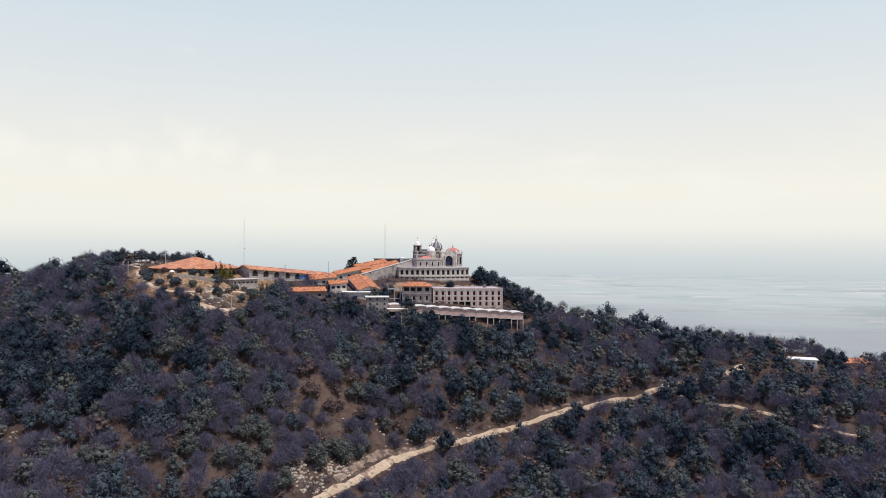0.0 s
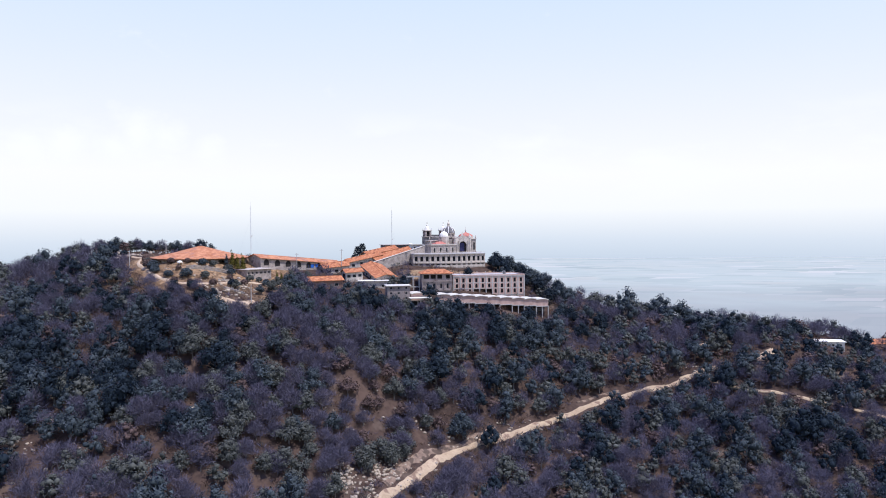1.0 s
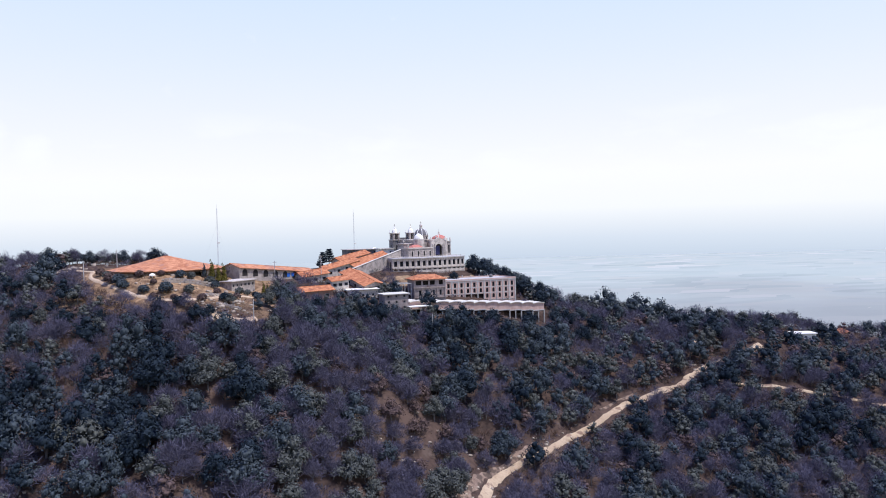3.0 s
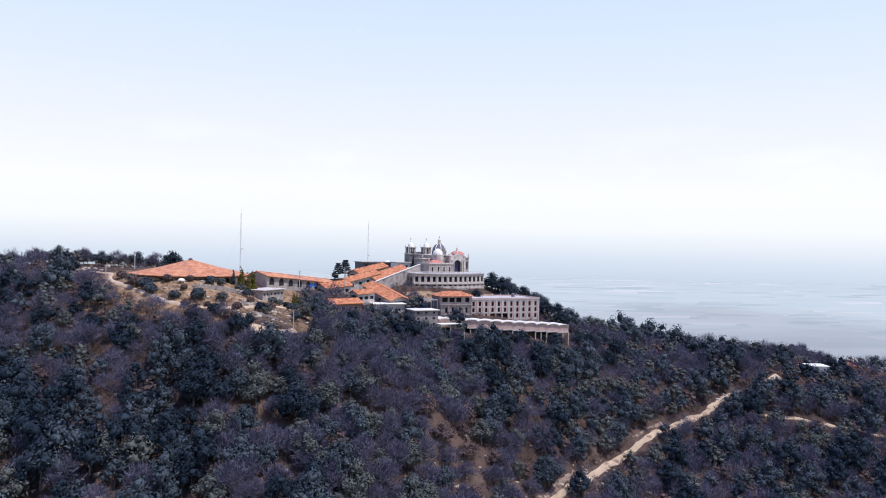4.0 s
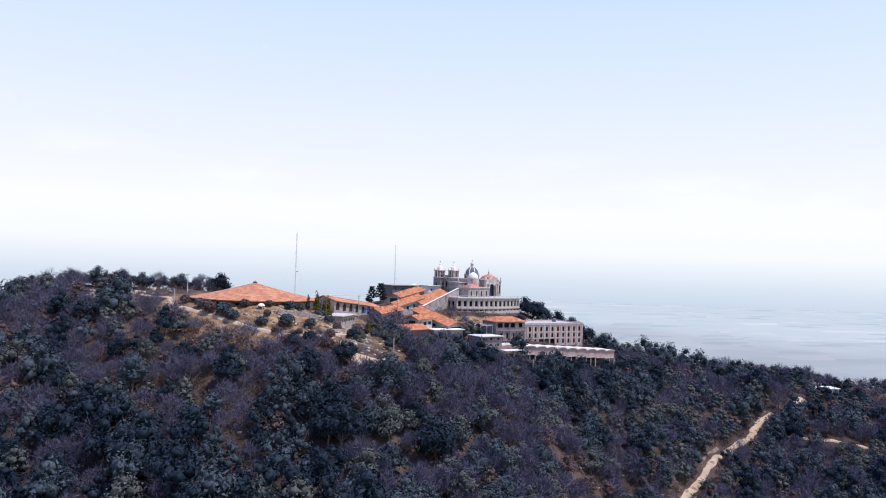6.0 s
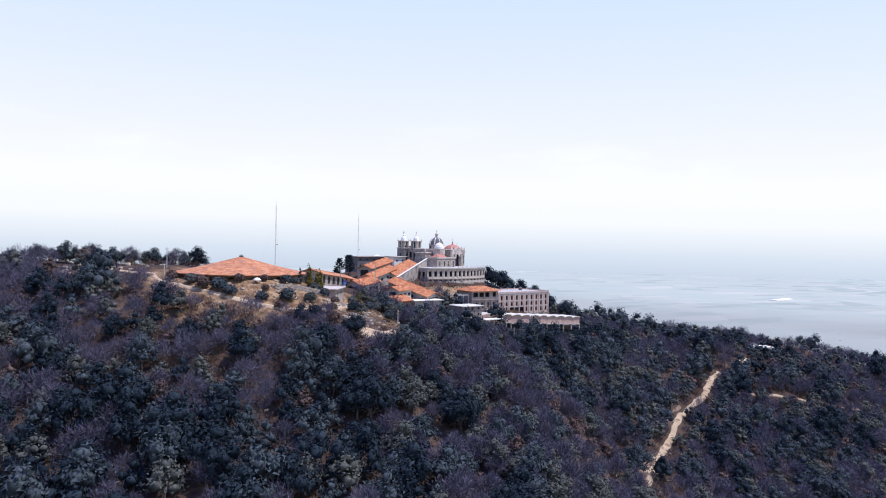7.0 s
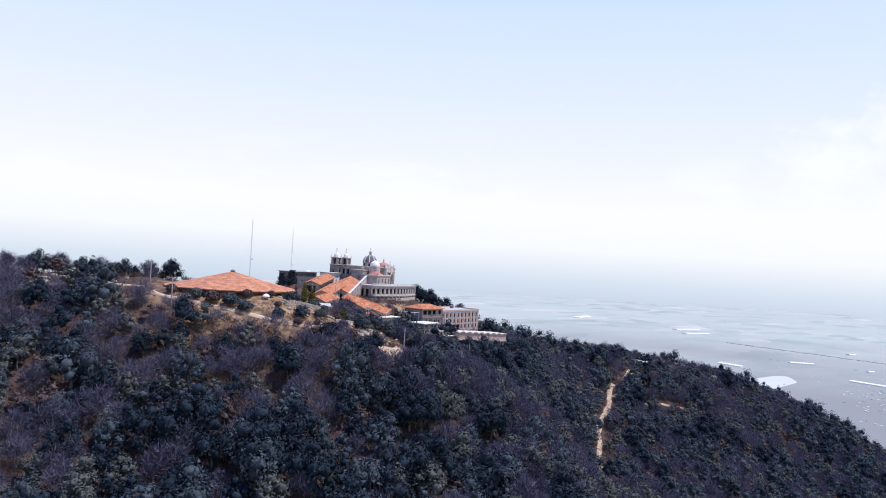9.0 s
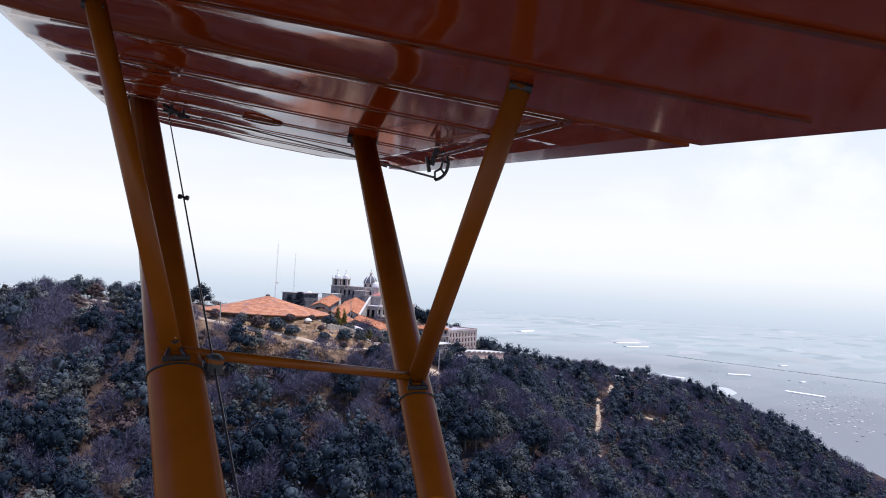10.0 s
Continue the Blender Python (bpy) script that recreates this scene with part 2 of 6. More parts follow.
def ground_material():
    """Dry reddish soil and grass on the hill, fields on the plain below with haze painted in."""
    m = material("dry_hillside", (0.040, 0.028, 0.024), (0.105, 0.070, 0.054), 0.95, 0.035, 0.5, 0.6, gloss=0.03, spot=((0.15, 0.11, 0.085), 0.06, 0.63))
    n, l = m.node_tree.nodes, m.node_tree.links
    b = n["Principled BSDF"]
    hill = b.inputs["Base Color"].links[0].from_socket
    tc = n.new("ShaderNodeTexCoord")
    sep = n.new("ShaderNodeSeparateXYZ")
    l.new(tc.outputs["Object"], sep.inputs[0])
    mp = n.new("ShaderNodeMapping")
    mp.inputs["Rotation"].default_value[2] = radians(20)
    mp.inputs["Scale"].default_value = (0.006, 0.013, 0)
    l.new(tc.outputs["Object"], mp.inputs[0])
    vor = n.new("ShaderNodeTexVoronoi")
    vor.distance = "CHEBYCHEV"
    vor.inputs["Scale"].default_value = 1.0
    l.new(mp.outputs[0], vor.inputs["Vector"])
    bw = n.new("ShaderNodeSeparateColor")
    l.new(vor.outputs["Color"], bw.inputs[0])
    # field colours lifted pale, with the haze of the plain mixed in
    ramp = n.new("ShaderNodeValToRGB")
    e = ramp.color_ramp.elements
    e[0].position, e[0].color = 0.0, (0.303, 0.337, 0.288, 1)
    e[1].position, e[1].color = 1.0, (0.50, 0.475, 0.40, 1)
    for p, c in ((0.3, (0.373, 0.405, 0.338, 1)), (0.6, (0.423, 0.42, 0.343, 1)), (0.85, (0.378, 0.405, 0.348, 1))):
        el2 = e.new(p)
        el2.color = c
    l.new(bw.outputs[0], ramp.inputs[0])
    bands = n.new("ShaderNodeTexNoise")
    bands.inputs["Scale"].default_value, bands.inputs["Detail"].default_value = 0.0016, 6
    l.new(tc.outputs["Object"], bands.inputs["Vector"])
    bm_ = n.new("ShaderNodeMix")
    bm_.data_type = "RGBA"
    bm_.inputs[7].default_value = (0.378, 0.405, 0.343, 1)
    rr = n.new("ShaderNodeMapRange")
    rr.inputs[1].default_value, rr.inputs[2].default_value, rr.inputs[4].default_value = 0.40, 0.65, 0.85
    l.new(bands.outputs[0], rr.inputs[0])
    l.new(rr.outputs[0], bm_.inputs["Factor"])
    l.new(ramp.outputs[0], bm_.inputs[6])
    # painted haze: the plain's colour is darker near the hill, paler far out
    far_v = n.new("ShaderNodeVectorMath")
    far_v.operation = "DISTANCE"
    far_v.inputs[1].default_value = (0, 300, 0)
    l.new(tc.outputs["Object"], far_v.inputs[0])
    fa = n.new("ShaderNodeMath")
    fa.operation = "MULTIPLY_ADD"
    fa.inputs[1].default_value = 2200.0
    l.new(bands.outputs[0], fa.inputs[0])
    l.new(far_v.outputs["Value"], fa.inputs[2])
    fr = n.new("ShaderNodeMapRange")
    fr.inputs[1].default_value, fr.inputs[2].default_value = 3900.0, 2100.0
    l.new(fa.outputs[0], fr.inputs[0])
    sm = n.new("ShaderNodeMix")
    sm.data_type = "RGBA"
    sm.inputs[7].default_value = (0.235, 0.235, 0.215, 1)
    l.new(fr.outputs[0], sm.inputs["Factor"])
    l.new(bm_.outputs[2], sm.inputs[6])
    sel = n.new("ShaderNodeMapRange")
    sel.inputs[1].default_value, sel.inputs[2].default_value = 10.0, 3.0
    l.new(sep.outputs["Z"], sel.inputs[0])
    # bleached grass on the open hilltop
    off = n.new("ShaderNodeVectorMath")
    off.operation = "SUBTRACT"
    off.inputs[1].default_value = (-122, 372, 186)
    l.new(tc.outputs["Object"], off.inputs[0])
    sc = n.new("ShaderNodeVectorMath")
    sc.operation = "MULTIPLY"
    sc.inputs[1].default_value = (1 / 54, 1 / 37, 1 / 60)
    l.new(off.outputs[0], sc.inputs[0])
    ln = n.new("ShaderNodeVectorMath")
    ln.operation = "LENGTH"
    l.new(sc.outputs[0], ln.inputs[0])
    nz = n.new("ShaderNodeTexNoise")
    nz.inputs["Scale"].default_value, nz.inputs["Detail"].default_value = 0.09, 6
    l.new(tc.outputs["Object"], nz.inputs["Vector"])
    ad = n.new("ShaderNodeMath")
    ad.operation = "MULTIPLY_ADD"
    ad.inputs[1].default_value = 1.6
    l.new(nz.outputs[0], ad.inputs[0])
    l.new(ln.outputs["Value"], ad.inputs[2])
    gm = n.new("ShaderNodeMapRange")
    gm.inputs[1].default_value, gm.inputs[2].default_value = 1.85, 1.35
    l.new(ad.outputs[0], gm.inputs[0])
    gr = n.new("ShaderNodeMix")
    gr.data_type = "RGBA"
    gr.inputs[7].default_value = (0.40, 0.285, 0.19, 1)
    l.new(gm.outputs[0], gr.inputs["Factor"])
    l.new(hill, gr.inputs[6])
    tuft = n.new("ShaderNodeTexNoise")
    tuft.inputs["Scale"].default_value, tuft.inputs["Detail"].default_value = 0.35, 8
    tuft.inputs["Roughness"].default_value = 0.75
    l.new(tc.outputs["Object"], tuft.inputs["Vector"])
    tr = n.new("ShaderNodeMapRange")
    tr.inputs[1].default_value, tr.inputs[2].default_value = 0.40, 0.60
    l.new(tuft.outputs[0], tr.inputs[0])
    straw = n.new("ShaderNodeMix")
    straw.data_type = "RGBA"
    straw.inputs[6].default_value, straw.inputs[7].default_value = (0.145, 0.085, 0.048, 1), (0.38, 0.25, 0.14, 1)
    l.new(tr.outputs[0], straw.inputs["Factor"])
    l.new(straw.outputs[2], gr.inputs[7])
    hill = gr.outputs[2]
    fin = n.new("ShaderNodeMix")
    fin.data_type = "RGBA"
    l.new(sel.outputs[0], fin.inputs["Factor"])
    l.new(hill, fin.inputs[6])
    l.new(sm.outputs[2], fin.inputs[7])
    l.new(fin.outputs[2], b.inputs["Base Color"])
    return m


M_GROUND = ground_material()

M_WATER = material("pale_still_water", (0.46, 0.46, 0.39), (0.54, 0.54, 0.46), 0.5, 0.01, 0.2, 0.0, gloss=0.15)
# hedge and far house colour paled to imitate haze
M_FAR = material("hazed_far_hedge", (0.23, 0.26, 0.215), (0.29, 0.32, 0.26), 0.9, 0.05, 0.5, 0.0)
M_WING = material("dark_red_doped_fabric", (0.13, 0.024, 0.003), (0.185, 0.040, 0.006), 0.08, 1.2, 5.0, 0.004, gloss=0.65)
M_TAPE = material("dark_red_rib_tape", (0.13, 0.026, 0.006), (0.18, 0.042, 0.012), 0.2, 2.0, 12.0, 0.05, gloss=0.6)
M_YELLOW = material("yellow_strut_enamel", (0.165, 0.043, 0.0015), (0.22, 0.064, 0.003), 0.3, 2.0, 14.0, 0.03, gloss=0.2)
def let_sun_through(m, colour, share):
    """Doped fabric glows when the sun stands behind it."""
    n, l = m.node_tree.nodes, m.node_tree.links
    shine = n.new("ShaderNodeBsdfTranslucent")
    shine.inputs["Color"].default_value = (*colour, 1)
    mix = n.new("ShaderNodeMixShader")
    mix.inputs[0].default_value = share
    l.new(n["Principled BSDF"].outputs[0], mix.inputs[1])
    l.new(shine.outputs[0], mix.inputs[2])
    l.new(mix.outputs[0], n["Material Output"].inputs["Surface"])


let_sun_through(M_WING, (0.62, 0.18, 0.035), 0.18)
M_BLACK = material("black_steel_fitting", (0.012, 0.012, 0.013), (0.03, 0.03, 0.03), 0.45, 6.0, 30.0, 0.1, gloss=0.5)
M_RAW = material("grey_block_wall", (0.19, 0.155, 0.142), (0.36, 0.30, 0.275), 0.92, 0.6, 3.0, 0.5, spot=((0.19, 0.135, 0.115), 0.4, 0.58))
M_CHURCH = material("pinkish_grey_masonry", (0.22, 0.185, 0.165), (0.47, 0.405, 0.355), 0.92, 0.5, 1.6, 0.5, spot=((0.17, 0.14, 0.135), 0.45, 0.58))
M_DOOR = material("dark_blue_portal_glazing", (0.02, 0.02, 0.06), (0.04, 0.04, 0.11), 0.4, 1.0, 4.0, 0.0, gloss=0.2)


# ---- building blocks ----
class Geo:
    """Collects vertices and faces of one part."""

    def __init__(self):
        self.v, self.f = [], []

    def add(self, verts, faces):
        k = len(self.v)
        self.v += [tuple(p) for p in verts]
        self.f += [tuple(i + k for i in q) for q in faces]
        return self

    def box(self, x0, x1, y0, y1, z0, z1):
        return self.add([(x, y, z) for z in (z0, z1) for x, y in ((x0, y0), (x1, y0), (x1, y1), (x0, y1))],
                        [(3, 2, 1, 0), (4, 5, 6, 7), (0, 1, 5, 4), (1, 2, 6, 5), (2, 3, 7, 6), (3, 0, 4, 7)])

    def prism(self, ring, z0, z1):
        """An upright prism over a ring of (x, y), counter-clockwise."""
        n = len(ring)
        return self.add([(x, y, z0) for x, y in ring] + [(x, y, z1) for x, y in ring],
                        [tuple(range(n - 1, -1, -1)), tuple(range(n, 2 * n))] + [(i, (i + 1) % n, n + (i + 1) % n, n + i) for i in range(n)])

    def slab(self, ring, thick):
        """A plate: ring of (x, y, z), given thickness downwards."""
        n = len(ring)
        return self.add(list(ring) + [(x, y, z - thick) for x, y, z in ring],
                        [tuple(range(n)), tuple(range(2 * n - 1, n - 1, -1))] + [(n + i, n + (i + 1) % n, (i + 1) % n, i) for i in range(n)])

    def lathe(self, cx, cy, profile, n=16):
        """Rings of (radius, z) about an upright axis."""
        k = len(profile)
        verts = [(cx + r * math.cos(2 * math.pi * i / n), cy + r * math.sin(2 * math.pi * i / n), z) for r, z in profile for i in range(n)]
        faces = [(j * n + i, j * n + (i + 1) % n, (j + 1) * n + (i + 1) % n, (j + 1) * n + i) for j in range(k - 1) for i in range(n)]
        return self.add(verts, faces + [tuple(range(n - 1, -1, -1)), tuple(range((k - 1) * n, k * n))])

    def rod(self, a, b, r0, r1=None, n=6):
        """A round bar from a to b."""
        a, b = Vector(a), Vector(b)
        q = (b - a).to_track_quat("Z", "Y")
        verts = []
        for p, r in ((a, r0), (b, r0 if r1 is None else r1)):
            verts += [p + q @ Vector((r * math.cos(2 * math.pi * i / n), r * math.sin(2 * math.pi * i / n), 0)) for i in range(n)]
        return self.add(verts, [(i, (i + 1) % n, n + (i + 1) % n, n + i) for i in range(n)] + [tuple(range(n - 1, -1, -1)), tuple(range(n, 2 * n))])

    def mesh(self, name, mat):
        seen, order, link = {}, [], []
        for p in self.v:
            key = (round(p[0], 3), round(p[1], 3), round(p[2], 3))
            if key not in seen:
                seen[key] = len(order)
                order.append(p)
            link.append(seen[key])
        faces = [tuple(dict.fromkeys(link[i] for i in q)) for q in self.f]
        me = bpy.data.meshes.new(name)
        me.from_pydata(order, [], [q for q in faces if len(q) > 2])
        me.materials.append(mat)
        return me


def part(name, geo, mat, parent=None, label=""):
    ob = new(name, geo.mesh(name, mat))
    ob.parent = parent
    if label:
        tagged(ob, label)
    return ob


def thing(name, m, label, category, group="", kind=""):
    ob = new(name)
    ob.empty_display_size = 0.5
    ob.matrix_world = m
    return tagged(ob, label, category, group, kind)


def place_at(x, y, z, heading):
    return pose(x, y, z, 0, 0, heading)


def wall(g, length, z0, z1, thick, holes, y=0.0, x0=0.0):
    """A wall along x with its face at y, pierced by holes (u0, u1, v0, v1, arched)."""
    us = sorted({x0, x0 + length, *[h[0] for h in holes], *[h[1] for h in holes]})
    for a, b in zip(us, us[1:]):
        mid = (a + b) / 2
        cuts = sorted((h[2], h[3], h[4]) for h in holes if h[0] < mid < h[1])
        low = z0
        for v0, v1, arched in cuts:
            if v0 > low:
                g.box(a, b, y, y + thick, low, v0)
            low = v1
            if arched:
                r, c = (b - a) / 2, (a + b) / 2
                k = 5
                for s in (-1, 1):
                    arc = [(c + s * r * math.cos(t * math.pi / 2 / k), v1 - min(r, v1 - v0) + min(r, v1 - v0) * math.sin(t * math.pi / 2 / k)) for t in range(k + 1)]
                    ring = [(c + s * r, v1)] + arc
                    n = len(ring)
                    vs = [(u, y, v) for u, v in ring] + [(u, y + thick, v) for u, v in ring]
                    g.add(vs, [tuple(range(n)), tuple(range(2 * n - 1, n - 1, -1))] + [(i, n + i, n + (i + 1) % n, (i + 1) % n) for i in range(n)])
        if low < z1:
            g.box(a, b, y, y + thick, low, z1)
    return g


def window(parent, u0, u1, v0, v1, y, mat_frame, turn=None, name="window"):
    """A recessed pane with a thin frame and a sill."""
    g = Geo()
    t = 0.08
    g.box(u0, u0 + t, y, y + 0.1, v0, v1).box(u1 - t, u1, y, y + 0.1, v0, v1).box(u0 + t, u1 - t, y, y + 0.1, v1 - t, v1).box(u0 + t, u1 - t, y, y + 0.1, v0, v0 + t)
    w = part(name, g, mat_frame, parent)
    p = part("pane", Geo().box(u0 + t, u1 - t, y + 0.03, y + 0.06, v0 + t, v1 - t), M_GLASS, w)
    if turn is not None:
        w.matrix_local = turn
    return w


# ---- terrain ----
# nodes of the landforms: x, y and ground height
CREST = [(-235, 430, 181), (-185, 425, 191.5), (-150, 412, 190.5), (-127, 388, 188.5), (-102, 392, 186.5), (-66, 432, 182), (-37, 470, 186), (-12, 456, 187.5),
         (25, 455, 181), (60, 440, 165.5), (100, 428, 153.5), (140, 416, 148), (190, 410, 144.5), (235, 400, 139.5), (290, 352, 121), (360, 310, 93)]
BACK = [(-150, 520, 150), (0, 560, 140), (150, 500, 118), (-270, 520, 140), (280, 450, 104), (-330, 430, 150)]
BENCH = [(-154, 390, 188.5), (-137, 351, 181), (-104, 370, 181), (-77, 377, 175), (-101, 331, 173), (-45, 396, 175), (-16, 390, 167), (15, 398, 167),
         (41, 386, 154.5), (20, 380, 157), (-95, 350, 178), (-60, 350, 162), (-131, 364, 188.6), (-146, 377, 188.4), (-151, 372, 185.8), (-143, 360, 183.4), (-114, 372, 187.8), (-134, 356, 185.5), (-120, 350, 182), (185, 375, 136.5), (188, 392, 140.3), (218, 396, 137.5)]
SLOPE = [(-195, 368, 169), (-174, 357, 174), (6, 354, 150), (-47, 304, 147), (-132, 309, 162), (-157, 307, 156), (-145, 264, 136), (-105, 261, 137),
         (-101, 295, 153), (-35, 327, 145), (-15, 298, 118), (-40, 258, 113), (5, 312, 120), (38, 332, 123), (105, 364, 130.5), (131, 383, 139), (148, 376, 140)]
LOWER = [(60, 280, 101), (159, 291, 95), (207, 332, 115), (159, 340, 122), (-60, 235, 106), (-200, 250, 118), (-235, 330, 150), (0, 200, 78), (-250, 190, 96),
         (150, 200, 66), (-100, 180, 95), (300, 230, 62), (-310, 300, 130)]
FOOT = [(-20 + 720 * math.cos(a), 380 + 640 * math.sin(a), -8) for a in [i * math.pi / 6 for i in range(12)]]
NODES = np.array(CREST + BACK + BENCH + SLOPE + LOWER + FOOT, float)
NODES[:, :2] /= 100.0


def _tps(d2):
    return 0.5 * d2 * np.log(d2 + 1e-9)


_n = len(NODES)
_d2 = ((NODES[:, None, :2] - NODES[None, :, :2]) ** 2).sum(-1)
_A = np.zeros((_n + 3, _n + 3))
_A[:_n, :_n] = _tps(_d2) + np.eye(_n) * 0.01
_A[:_n, _n:] = np.c_[np.ones(_n), NODES[:, :2]]
_A[_n:, :_n] = _A[:_n, _n:].T
_W = np.linalg.solve(_A, np.r_[NODES[:, 2], 0, 0, 0])


def heights(x, y):
    """Ground height at arrays of x and y."""
    x, y = np.asarray(x, float), np.asarray(y, float)
    p = np.stack([x.ravel(), y.ravel()], 1) / 100.0
    out = np.empty(len(p))
    for i in range(0, len(p), 20000):
        q = p[i:i + 20000]
        d2 = ((q[:, None] - NODES[None, :, :2]) ** 2).sum(-1)
        out[i:i + 20000] = _tps(d2) @ _W[:_n] + _W[_n] + q @ _W[_n + 1:]
    out = out.reshape(x.shape)
    rough = 1.2 * np.sin(x * 0.11 + 1.3 * np.sin(y * 0.05)) * np.sin(y * 0.13 + np.sin(x * 0.07)) + 0.5 * np.sin(x * 0.31 + y * 0.17) * np.sin(y * 0.37 - x * 0.11)
    far = np.sqrt(((x + 20) / 720) ** 2 + ((y - 380) / 640) ** 2)
    fade = np.clip((1.0 - far) / 0.25, 0, 1)
    out = out * fade + rough * np.clip((out - 20) / 60, 0, 1) * fade * (1 - np.exp(-((x + 60) ** 2 / 9000 + (y - 420) ** 2 / 1800))) * (1 - np.exp(-((x + 130) ** 2 / 2500 + (y - 365) ** 2 / 1200)))
    # the hollow that the road's lower bend crosses
    out = out - 5.0 * np.exp(-((x + 44) / 24) ** 2 - ((y - 287) / 13) ** 2)
    return np.maximum(out, 0.0)


def ground(x, y):
    return float(heights([x], [y])[0])


def axis(lo, hi, step, reach):
    """Even steps from lo to hi, growing ones beyond, out to the reach."""
    mid = list(np.arange(lo, hi + 0.1, step))
    grow, out_hi, out_lo = step, [hi], [lo]
    while out_hi[-1] < reach:
        grow *= 1.35
        out_hi.append(out_hi[-1] + grow)
        out_lo.append(out_lo[-1] - grow)
    return np.array(out_lo[:0:-1] + mid + out_hi[1:])


def build_ground():
    xs, ys = axis(-360, 420, 2.6, 5200), axis(120, 560, 2.6, 5200)
    X, Y = np.meshgrid(xs, ys)
    Z = heights(X, Y)
    nx, ny = len(xs), len(ys)
    idx = np.arange(nx * ny).reshape(ny, nx)
    quads = np.stack([idx[:-1, :-1], idx[:-1, 1:], idx[1:, 1:], idx[1:, :-1]], -1).reshape(-1, 4)
    me = quad_mesh("ground", np.stack([X, Y, Z], -1).reshape(-1, 3), quads)
    me.materials.append(M_GROUND)
    me.shade_smooth()
    tagged(new("ground", me), "dry reddish hillside above a plain painted pale with haze", "hillside", kind="structure")


def quad_mesh(name, verts, quads, slots=None):
    me = bpy.data.meshes.new(name)
    me.vertices.add(len(verts))
    me.vertices.foreach_set("co", np.ascontiguousarray(verts, np.float32).ravel())
    k, n = quads.shape
    me.loops.add(n * k)
    me.loops.foreach_set("vertex_index", np.ascontiguousarray(quads, np.int32).ravel())
    me.polygons.add(k)
    me.polygons.foreach_set("loop_start", np.arange(0, n * k, n, dtype=np.int32))
    if slots is not None:
        me.polygons.foreach_set("material_index", np.ascontiguousarray(slots, np.int32))
    me.update(calc_edges=True)
    return me


build_ground()


def strip(name, line, width, mat, label, category, lift=0.3, wobble=0.2):
    """A road draped on the ground along a line of (x, y)."""
    pts = [Vector((*p, 0)) for p in line]
    way = []
    for i in range(len(pts) - 1):
        p0, p1, p2, p3 = pts[max(i - 1, 0)], pts[i], pts[i + 1], pts[min(i + 2, len(pts) - 1)]
        k = max(2, int((p2 - p1).length / 2.5))
        for j in range(k):
            t = j / k
            way.append(0.5 * (2 * p1 + (p2 - p0) * t + (2 * p0 - 5 * p1 + 4 * p2 - p3) * t * t + (3 * p1 - p0 - 3 * p2 + p3) * t ** 3))
    way.append(pts[-1])
    rows, rng = [], random.Random(len(line))
    for i, p in enumerate(way):
        d = (way[min(i + 1, len(way) - 1)] - way[max(i - 1, 0)]).normalized()
        s = Vector((-d.y, d.x, 0))
        w = width * (1 + rng.uniform(-wobble, wobble)) / 2
        for k in (-1.0, -0.6, 0.0, 0.6, 1.0):
            q = p + s * w * k
            rows.append((q.x, q.y, ground(q.x, q.y) + (lift if abs(k) < 1 else -0.1)))
    quads = [(i * 5 + j, i * 5 + j + 1, i * 5 + j + 6, i * 5 + j + 5) for i in range(len(way) - 1) for j in range(4)]
    me = quad_mesh(name, np.array(rows), np.array(quads))
    me.materials.append(mat)
    return tagged(new(name, me), label, category, kind="structure"), way


_, road_way = strip("road", [(-58, 235), (-49, 247), (-41, 259), (-29, 276), (-15, 298), (4, 311), (21, 322), (37, 331), (56, 343), (88, 356.5), (110, 368.5), (120, 373.5), (128, 376.5)], 2.8, M_DIRT, "pale unpaved road climbing across the wooded slope", "dirt road", wobble=0.32)
_, bank_way = strip("road_bank", [(-38, 268), (-31, 281), (-22, 294), (-10, 305), (6, 316)], 2.6, M_BANK, "crumbling pale rock cut along the uphill edge of the road", "road bank", lift=0.35, wobble=0.45)
_, bank_2_way = strip("road_bank_upper", [(44, 339.5), (52, 344.5), (60, 348.5), (66, 351)], 1.3, M_BANK, "reddish earth cut along the uphill edge of the road", "road bank", lift=0.35, wobble=0.45)
_, branch_way = strip("road_branch", [(108, 367), (118, 359), (127, 354.5), (136, 350), (147, 346.5), (160, 342), (169, 338.5), (178, 336.5), (190, 335)], 1.5, M_DIRT, "narrow dirt track branching off through the trees", "dirt road")
_, upper_way = strip("upper_track", [(116, 390), (124, 391.5), (131, 393), (138, 393.5)], 2.4, M_DIRT, "pale dirt track along the wooded ridge", "dirt road")
_, spur_way = strip("spur_yard", [(142, 376), (147, 377), (152, 378)], 4.2, M_TRACK, "bare tan earth patch on the wooded spur", "clearing", wobble=0.2)
path, path_way = strip("footpath", [(-166, 402), (-158, 394), (-157, 384), (-151, 372), (-143, 360), (-136, 351), (-126, 345), (-114, 345), (-102, 351), (-92, 360)], 1.7, M_TRACK, "dusty track curving round the bare hilltop", "dirt track")
strip("grass_bank", [(-32, 414), (-18, 417), (-4, 419), (10, 422), (20, 427)], 11.0, M_STRAW_BANK, "bleached dry grass bank below the church terrace", "grass bank", lift=0.2)
_, yard_way = strip("clearing", [(-109, 332), (-104, 331), (-98, 331), (-92, 334)], 7.0, M_TRACK, "bare pale earth yard below the stone terraces", "clearing", wobble=0.15)


